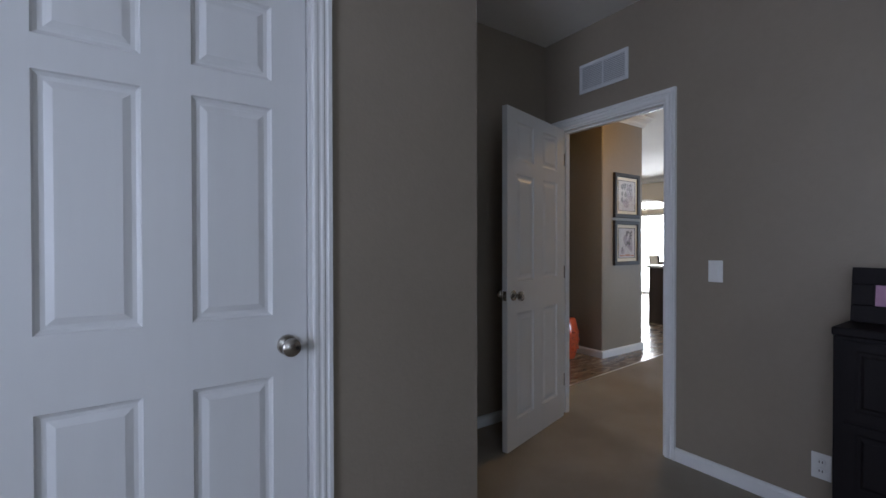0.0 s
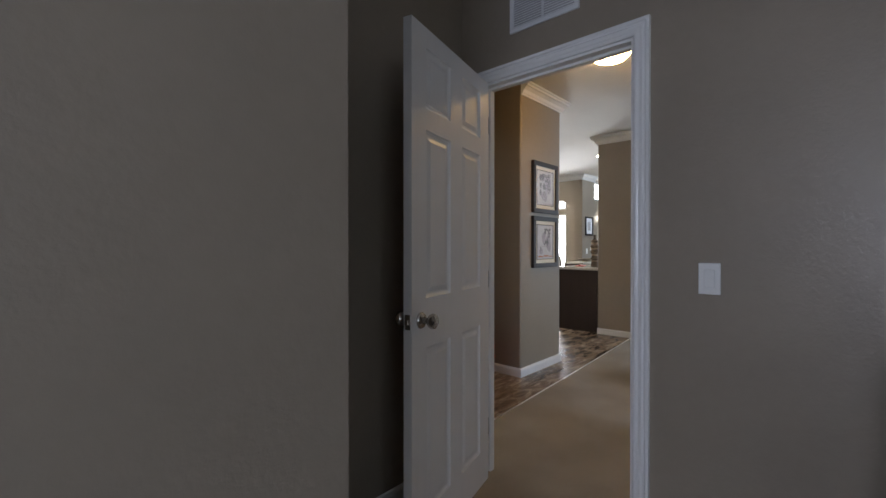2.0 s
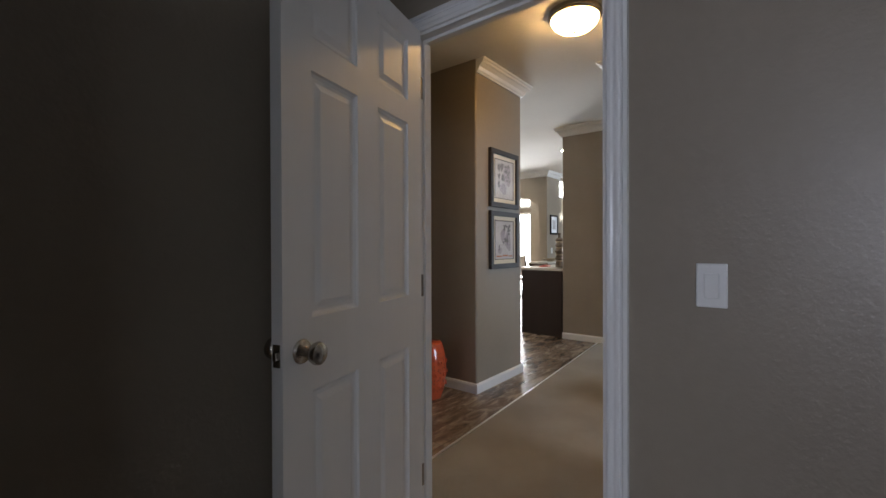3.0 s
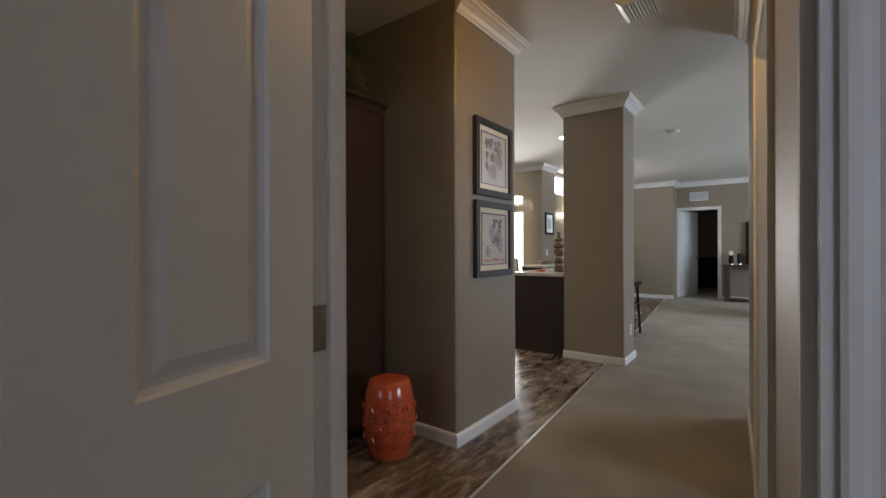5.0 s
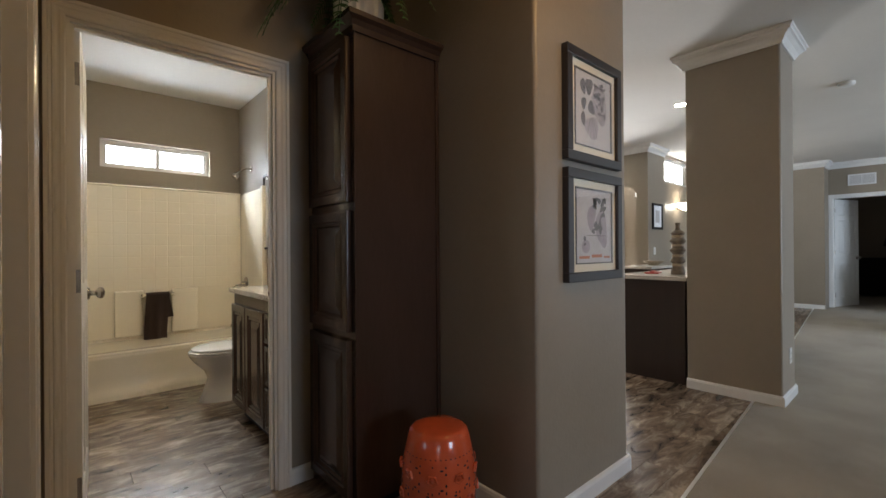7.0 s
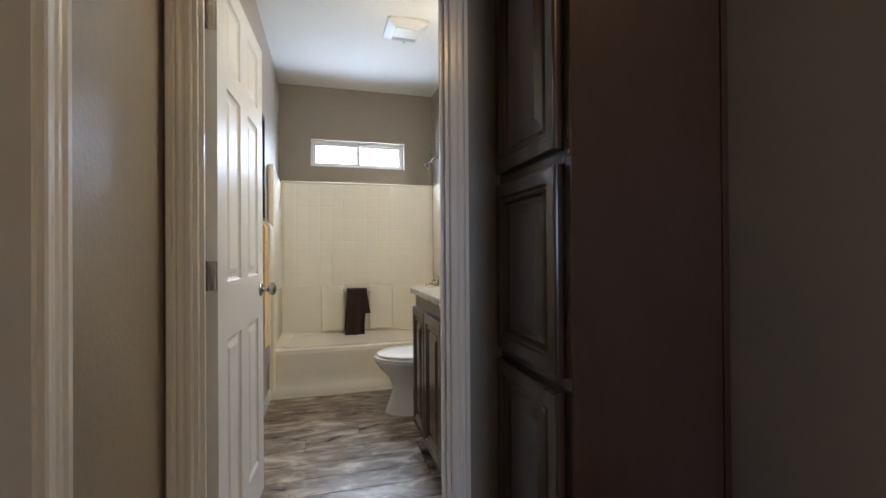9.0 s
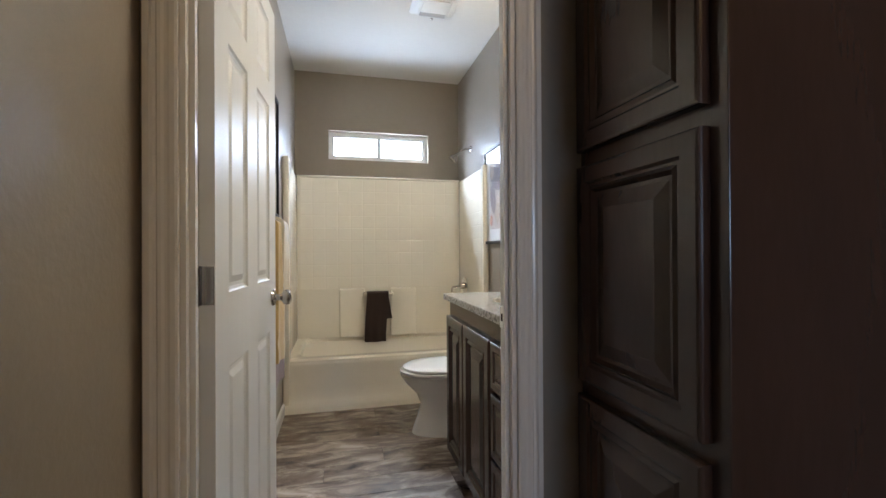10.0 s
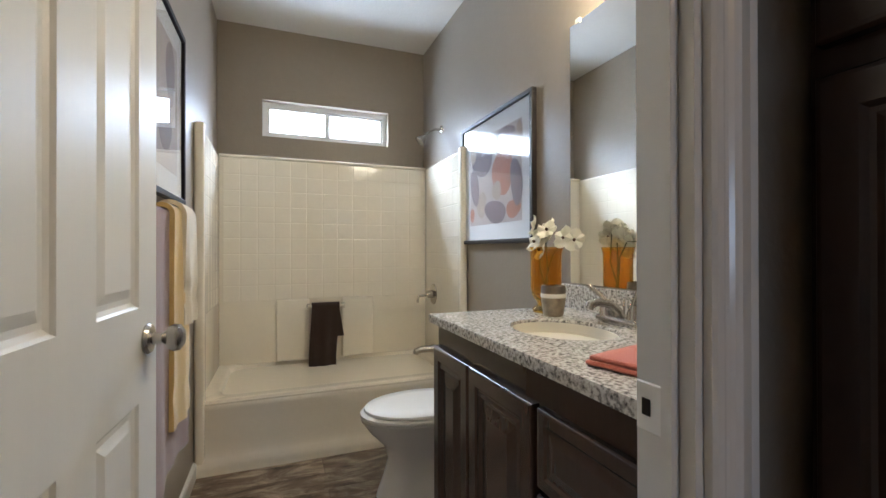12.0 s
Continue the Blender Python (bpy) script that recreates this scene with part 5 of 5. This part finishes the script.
for cx, cy in ((x0, y0), (x1, y0), (x1, y1), (x0, y1)):
    j = min(range(N), key=lambda i: (outer[i][0] - cx) ** 2 + (outer[i][1] - cy) ** 2)
    outer[j] = (cx, cy)
rr = []
for pts, z in ((outer, 0.863), (outer, 0.886), ([(SX + (x - SX) * 0.994, SY + (y - SY) * 0.994) for x, y in outer], 0.892), (inner, 0.892), ([(SX + (x - SX) * 0.98, SY + (y - SY) * 0.98) for x, y in inner], 0.886), ([(SX + (x - SX) * 0.98, SY + (y - SY) * 0.98) for x, y in inner], 0.863)):
    rr.append([(x, y, z) for x, y in pts])
top = solid("countertop", loft(rr, close=True), GRANITE, "speckled grey granite worktop on the vanity", "countertop")
part("backsplash", boxes((4.138, 4.158, 3.724, 4.742, 0.8925, 0.985), bevel=0.003), GRANITE, top)
sink = thing("sink", "ivory oval undermount sink in the worktop", "sink")
part("basin", loft([ellipse(SX, SY, SRX * k, SRY * k, z, 40) for k, z in ((0.985, 0.850), (0.979, 0.882), (0.955, 0.882), (0.92, 0.84), (0.80, 0.785), (0.5, 0.758), (0.1, 0.75))]), SINKW, sink, smooth=True)
part("drain", lathe([(0.022, 0.0), (0.02, 0.004), (0.004, 0.003)], 20), CHROME, sink)
sink.children[-1].location = (SX, SY, 0.752)
fc = thing("faucet", "brushed nickel two-lever basin faucet", "faucet", pose(4.055, 4.325, 0.892, 0, 0, 90))
# local y=+ is towards the sink (west after the turn)
part("base", boxes((-0.085, 0.085, -0.025, 0.025, 0, 0.022), bevel=0.010, seg=3), NICKEL, fc, smooth=True)
part("spout", tube([(0, 0, 0.015), (0, 0.008, 0.040), (0, 0.04, 0.062), (0, 0.085, 0.070), (0, 0.112, 0.064), (0, 0.118, 0.050)], [0.017, 0.015, 0.012, 0.012, 0.014, 0.013], 14), NICKEL, fc, smooth=True)
for sg in (-1, 1):
    part("lever", merge(shift(lathe([(0.022, 0.018), (0.020, 0.04), (0.014, 0.06), (0.010, 0.068), (0.002, 0.07)], 18), pose(sg * 0.058, 0, 0)), tube([(sg * 0.058, 0, 0.062), (sg * 0.075, 0.012, 0.085), (sg * 0.105, 0.03, 0.112)], [0.009, 0.008, 0.007], 10)), NICKEL, fc, smooth=True)
part("lift_rod", tube([(0, -0.018, 0.02), (0, -0.018, 0.075)], [0.003, 0.004], 8), NICKEL, fc)

av = thing("flower_vase", "tall amber glass vase holding white orchids", "vase", pose(3.985, 4.615, 0.892))
pv = [(0.030, 0.0), (0.046, 0.002), (0.050, 0.010), (0.046, 0.018), (0.032, 0.028), (0.036, 0.042), (0.050, 0.062), (0.056, 0.09), (0.056, 0.16), (0.057, 0.215), (0.062, 0.236), (0.064, 0.240), (0.061, 0.240), (0.054, 0.215), (0.053, 0.16), (0.053, 0.09), (0.046, 0.066), (0.030, 0.050), (0.006, 0.048)]
gv = part("vessel", lathe(pv, 40), AMBER, av, smooth=True)
gv.visible_shadow = False
fl = thing("orchids", "white orchid blooms on thin stems in the vase", "flowers", pose(3.985, 4.615, 0.892))
rnd = random.Random(11)


def bloom(m):
    petals = []
    for k in range(5):
        a = 2 * math.pi * k / 5 + 0.3
        ln, wd = (0.037, 0.023) if k % 2 else (0.034, 0.017)
        pt = loft([[(0.004 + ln * (1 - math.cos(math.pi * j / 6)) / 2 * 1.0, wd * math.sin(math.pi * min(1, j / 6 * 0.93 + 0.05)) * q, 0.010 * (j / 6) ** 2 - 0.004 * abs(q) + sgn) for q, sgn in ((-1, 0), (-0.5, 0.002), (0, 0.003), (0.5, 0.002), (1, 0), (0.5, -0.001), (0, 0.0), (-0.5, -0.001))] for j in range(7)])
        petals.append(shift(pt, pose(0, 0, 0, 0, 0, math.degrees(a))))
    b = part("bloom", shift(merge(*petals), m), PETAL, fl, smooth=True)
    part("pistil", shift(lathe([(0.002, 0), (0.006, 0.006), (0.004, 0.012), (0.001, 0.014)], 8), m), PISTIL, b)


for dx, dy, dz, rx, rz in ((-0.02, 0.03, 0.262, 60, -120), (0.0, 0.055, 0.285, 70, -150), (-0.045, 0.0, 0.258, 65, -90), (-0.015, -0.03, 0.300, 50, -60), (0.015, 0.02, 0.315, 40, -100), (-0.03, 0.035, 0.318, 75, -130), (0.0, -0.005, 0.275, 55, -95), (0.01, -0.095, 0.270, 70, -70), (0.02, -0.14, 0.262, 75, -60), (0.03, -0.065, 0.278, 60, -80), (-0.035, -0.02, 0.230, 80, -100)):
    bloom(pose(dx, dy, dz, rx, 0, rz))
for p in ([(0.01, 0.0, 0.06), (-0.015, 0.015, 0.16), (-0.015, 0.02, 0.27)], [(-0.01, 0.01, 0.06), (0.01, -0.02, 0.20), (0.02, -0.07, 0.262), (0.02, -0.14, 0.258)], [(0.0, -0.01, 0.06), (0.02, 0.02, 0.18), (0.012, 0.02, 0.30)]):
    part("stem", tube(p, 0.0025, 6), STEM, fl)

cup = thing("tumbler", "speckled grey stoneware tumbler with pale band", "tumbler", pose(3.96, 4.535, 0.892))
part("body", lathe([(0.030, 0), (0.034, 0.004), (0.041, 0.05), (0.042, 0.085), (0.039, 0.105), (0.036, 0.105), (0.036, 0.05), (0.03, 0.012), (0.003, 0.01)], 28), STONEPALE, cup, smooth=True)
part("dark_rim", lathe([(0.0415, 0.080), (0.0428, 0.082), (0.0400, 0.1065), (0.0355, 0.1065), (0.0355, 0.09)], 28, cap=False), STONEWARE, cup, "dark brown rim", True)
part("pale_ring", lathe([(0.0415, 0.064), (0.0432, 0.066), (0.0432, 0.076), (0.0418, 0.078)], 28, cap=False), CANDLE, cup, "cream band", True)
soap = thing("soap_dish", "brown stoneware soap dish beside the faucet", "soap dish", pose(4.06, 4.16, 0.892))
part("dish", loft([rounded(0, 0, w, d, 0.02, z) for w, d, z in ((0.07, 0.10, 0), (0.085, 0.12, 0.018), (0.078, 0.112, 0.018), (0.06, 0.09, 0.008))]), STONEWARE, soap, smooth=True)
ct = thing("folded_towel", "coral folded hand towel on the granite worktop", "towel", pose(3.765, 3.915, 0.8935, 0, 0, 14))
for i in range(2):
    bm = boxes((-0.115 + 0.004 * i, 0.11 - 0.003 * i, -0.10 + 0.003 * i, 0.09 - 0.006 * i, 0.009 * i, 0.009 * i + 0.011), bevel=0.005, seg=3)
    bmesh.ops.subdivide_edges(bm, edges=[e for e in bm.edges if e.calc_length() > 0.15], cuts=6, use_grid_fill=True)
    for v in bm.verts:
        v.co.z += 0.0025 * noise.noise(v.co * 22 + Vector((i, 0, 0)))
    part("fold", bm, CORAL, ct, smooth=True)

mir = thing("wall_mirror", "frameless wall mirror above the vanity", "mirror", pose(4.16, 0, 0))
part("mirror_glass", boxes((-0.006, -0.001, 3.80, 4.69, 0.990, 2.01)), MIRROR, mir)
for y in (3.95, 4.64):
    part("clip", boxes((-0.012, -0.0005, y - 0.012, y + 0.012, 2.000, 2.022), bevel=0.002), PLASTIC, mir, "clear plastic clip")
vlight = thing("vanity_light", "brushed nickel vanity light with lit glass shades", "vanity light", pose(4.16, 4.25, 2.22))
part("bar", boxes((-0.03, -0.001, -0.30, 0.30, -0.035, 0.035), bevel=0.008), NICKEL, vlight)
for y in (-0.22, 0.0, 0.22):
    part("shade", shift(lathe([(0.03, 0.05), (0.045, 0.02), (0.055, -0.05), (0.05, -0.06), (0.002, -0.06)], 20), pose(-0.09, y, 0)), VBULB, vlight, "glowing frosted shade", True)
    part("neck", tube([(-0.02, y, 0.02), (-0.09, y, 0.06)], 0.008, 8), NICKEL, vlight)

bp = picture("wall_picture", 0.795, 0.705, Matrix.Translation((4.16, 5.728, 1.157)) @ FACE_A, "framed abstract print of rounded stones, white mat", 0.022, 0.085, 0.028, FRAMEWOOD, WHITEMAT, BLUSH, GLARE)
y = -0.0145
stones = {"plum_shapes": (MAUVE_INK, [(0.27, 0.48, 0.13, 0.10, 0), (0.17, 0.33, 0.055, 0.11, 15), (0.42, 0.17, 0.12, 0.06, -10), (0.64, 0.30, 0.055, 0.12, 10), (0.54, 0.555, 0.09, 0.04, 0)]),
          "tan_shapes": (TAN, [(0.26, 0.22, 0.06, 0.075, -10), (0.15, 0.52, 0.04, 0.05, 0), (0.44, 0.28, 0.05, 0.05, 20), (0.67, 0.53, 0.03, 0.06, 0)]),
          "rust_shapes": (RUST, [(0.50, 0.37, 0.11, 0.12, 0), (0.61, 0.17, 0.07, 0.045, 5), (0.14, 0.17, 0.03, 0.04, 0)])}
for nm, (mt, shapes) in stones.items():
    part(nm, merge(*[blob(a, b, c, d, y - 0.0003 * i, t, 26, 0.05, i) for i, (a, b, c, d, t) in enumerate(shapes)]), mt, bp)
lp = picture("wall_picture", 0.85, 0.70, Matrix.Translation((2.675, 4.50, 1.31)) @ FACE_W, "black framed abstract print above the towels", 0.022, 0.085, 0.028, BLACKWOOD, WHITEMAT, BLUSH)
part("plum_shapes", merge(*[blob(a, b, c, d, y, t, 26, 0.05, i) for i, (a, b, c, d, t) in enumerate(((0.3, 0.4, 0.12, 0.1, 0), (0.55, 0.25, 0.1, 0.08, 0), (0.63, 0.47, 0.07, 0.12, 0)))]), MAUVE_INK, lp)

tb = thing("towel_bar", "brushed nickel towel bar on the bathroom wall", "towel bar", pose(2.675, 4.80, 1.225))
part("rail", tube([(0.065, -0.30, 0), (0.065, 0.30, 0)], 0.009, 12), NICKEL, tb, smooth=True)
for yy in (-0.30, 0.30):
    part("post", tube([(0, yy, 0), (0.01, yy, 0), (0.02, yy, 0), (0.068, yy, 0)], [0.026, 0.024, 0.012, 0.012], 14), NICKEL, tb, smooth=True)
drape(0.44, 0.78, 0.60, 0.014, pose(2.740, 4.80, 1.228, 0, 0, 90), MTOWEL, "bath_towel", "mauve bath towel over the towel bar", seed=5, bands=(0.08,))
drape(0.27, 0.66, 0.50, 0.028, pose(2.740, 4.91, 1.232, 0, 0, 90), YTOWEL, "bath_towel", "yellow bath towel over the towel bar", seed=8, thick=0.014, bands=(0.09, 0.12))
drape(0.17, 0.36, 0.30, 0.043, pose(2.740, 4.955, 1.236, 0, 0, 90), CTOWEL, "hand_towel", "cream hand towel layered over the yellow towel", seed=9, thick=0.014, bands=(0.07, 0.10))

fan = thing("exhaust_fan", "white ceiling exhaust fan cover with louvres", "exhaust fan", pose(3.655, 5.28, 2.70))
part("housing", loft([rounded(0, 0, 0.29, 0.29, 0.02, 0), rounded(0, 0, 0.285, 0.285, 0.02, -0.012), rounded(0, 0, 0.20, 0.20, 0.02, -0.035)]), PLASTIC, fan)
part("lens", boxes((-0.085, 0.085, -0.085, 0.055, -0.042, -0.034), bevel=0.004), PLASTIC, fan)
# louvres carry the vents' shadow grey, so their shade is painted
for i in range(5):
    part("louvre", boxes((-0.085, 0.085, 0.062 + 0.008 * i, 0.066 + 0.008 * i, -0.040, -0.033)), mat_dark, fan)
part("screw", lathe([(0.008, 0), (0.006, -0.006), (0.001, -0.007)], 10), NICKEL, fan)
fan.children[-1].location = (0.02, 0.19, 0.0)

# ---- pieces: moulded tiles and floor planks ----
P = 0.1065
bm = bmesh.new()
a, h = P / 2 - 0.0006, 0.0010
lo = [bm.verts.new((sx * a, 0, sz * a)) for sx, sz in ((-1, -1), (1, -1), (1, 1), (-1, 1))]
hi = [bm.verts.new((sx * (a - 0.0045), -h, sz * (a - 0.0045))) for sx, sz in ((-1, -1), (1, -1), (1, 1), (-1, 1))]
bm.faces.new(hi)
for i in range(4):
    bm.faces.new((lo[i], lo[(i + 1) % 4], hi[(i + 1) % 4], hi[i]))
tile = mesh_of("tile", bm, FIBERGLASS)
rnd = random.Random(2)
for r in range(9):
    for c in range(13):
        o = new("tile", tile)
        o.parent = sur
        o.matrix_local = pose(2.765 + P * c + 0.011, 6.4318, 1.685 - P * r, rnd.uniform(-0.3, 0.3), 0, rnd.uniform(-0.3, 0.3))
    for c in range(6):
        for x, tz in ((2.7022, 90), (4.1328, -90)):
            o = new("tile", tile)
            o.parent = sur
            o.matrix_local = pose(x, 5.815 + P * c, 1.685 - P * r, rnd.uniform(-0.4, 0.4), 0, tz + rnd.uniform(-0.4, 0.4))

FLOOR = bpy.data.objects["floor"]
PW, PL = 0.152, 1.22
plank_meshes = {}


def plank(x0, x1, y0, y1):
    key = (round(x1 - x0, 3), round(y1 - y0, 3))
    if key not in plank_meshes:
        w, d = x1 - x0 - 0.0016, y1 - y0 - 0.0016
        b = bmesh.new()
        lo = [b.verts.new((sx * w / 2, sy * d / 2, -0.0095)) for sx, sy in ((-1, -1), (1, -1), (1, 1), (-1, 1))]
        md = [b.verts.new((sx * w / 2, sy * d / 2, -0.0012)) for sx, sy in ((-1, -1), (1, -1), (1, 1), (-1, 1))]
        hi = [b.verts.new((sx * (w / 2 - 0.0015), sy * (d / 2 - 0.0015), 0)) for sx, sy in ((-1, -1), (1, -1), (1, 1), (-1, 1))]
        b.faces.new(hi)
        for p, q in ((lo, md), (md, hi)):
            for i in range(4):
                b.faces.new((p[i], p[(i + 1) % 4], q[(i + 1) % 4], q[i]))
        plank_meshes[key] = mesh_of("plank", b, PLANK)
    o = new("plank", plank_meshes[key])
    o.parent = FLOOR
    o.location = ((x0 + x1) / 2, (y0 + y1) / 2, 0)


rnd = random.Random(4)


def lay(xa, xb, ya, yb):
    row, y = 0, ya
    while y < yb - 1e-4:
        y2 = min(y + PW, yb)
        x = xa - rnd.choice((0.0, 0.30, 0.61, 0.92))
        while x < xb:
            a, b = max(x, xa), min(x + PL, xb)
            if b - a > 0.02:
                plank(a, b, y, y2)
            x += PL
        y = y2


lay(2.662, 4.143, 2.10, 3.61)
lay(4.143, 9.9, 2.10, 4.38)
lay(2.735, 3.486, 3.61, 3.686)
lay(2.675, 4.16, 3.686, 5.74)
lay(7.0, 10.3, 4.38, 5.60)
lay(9.9, 13.05, 2.55, 4.44)
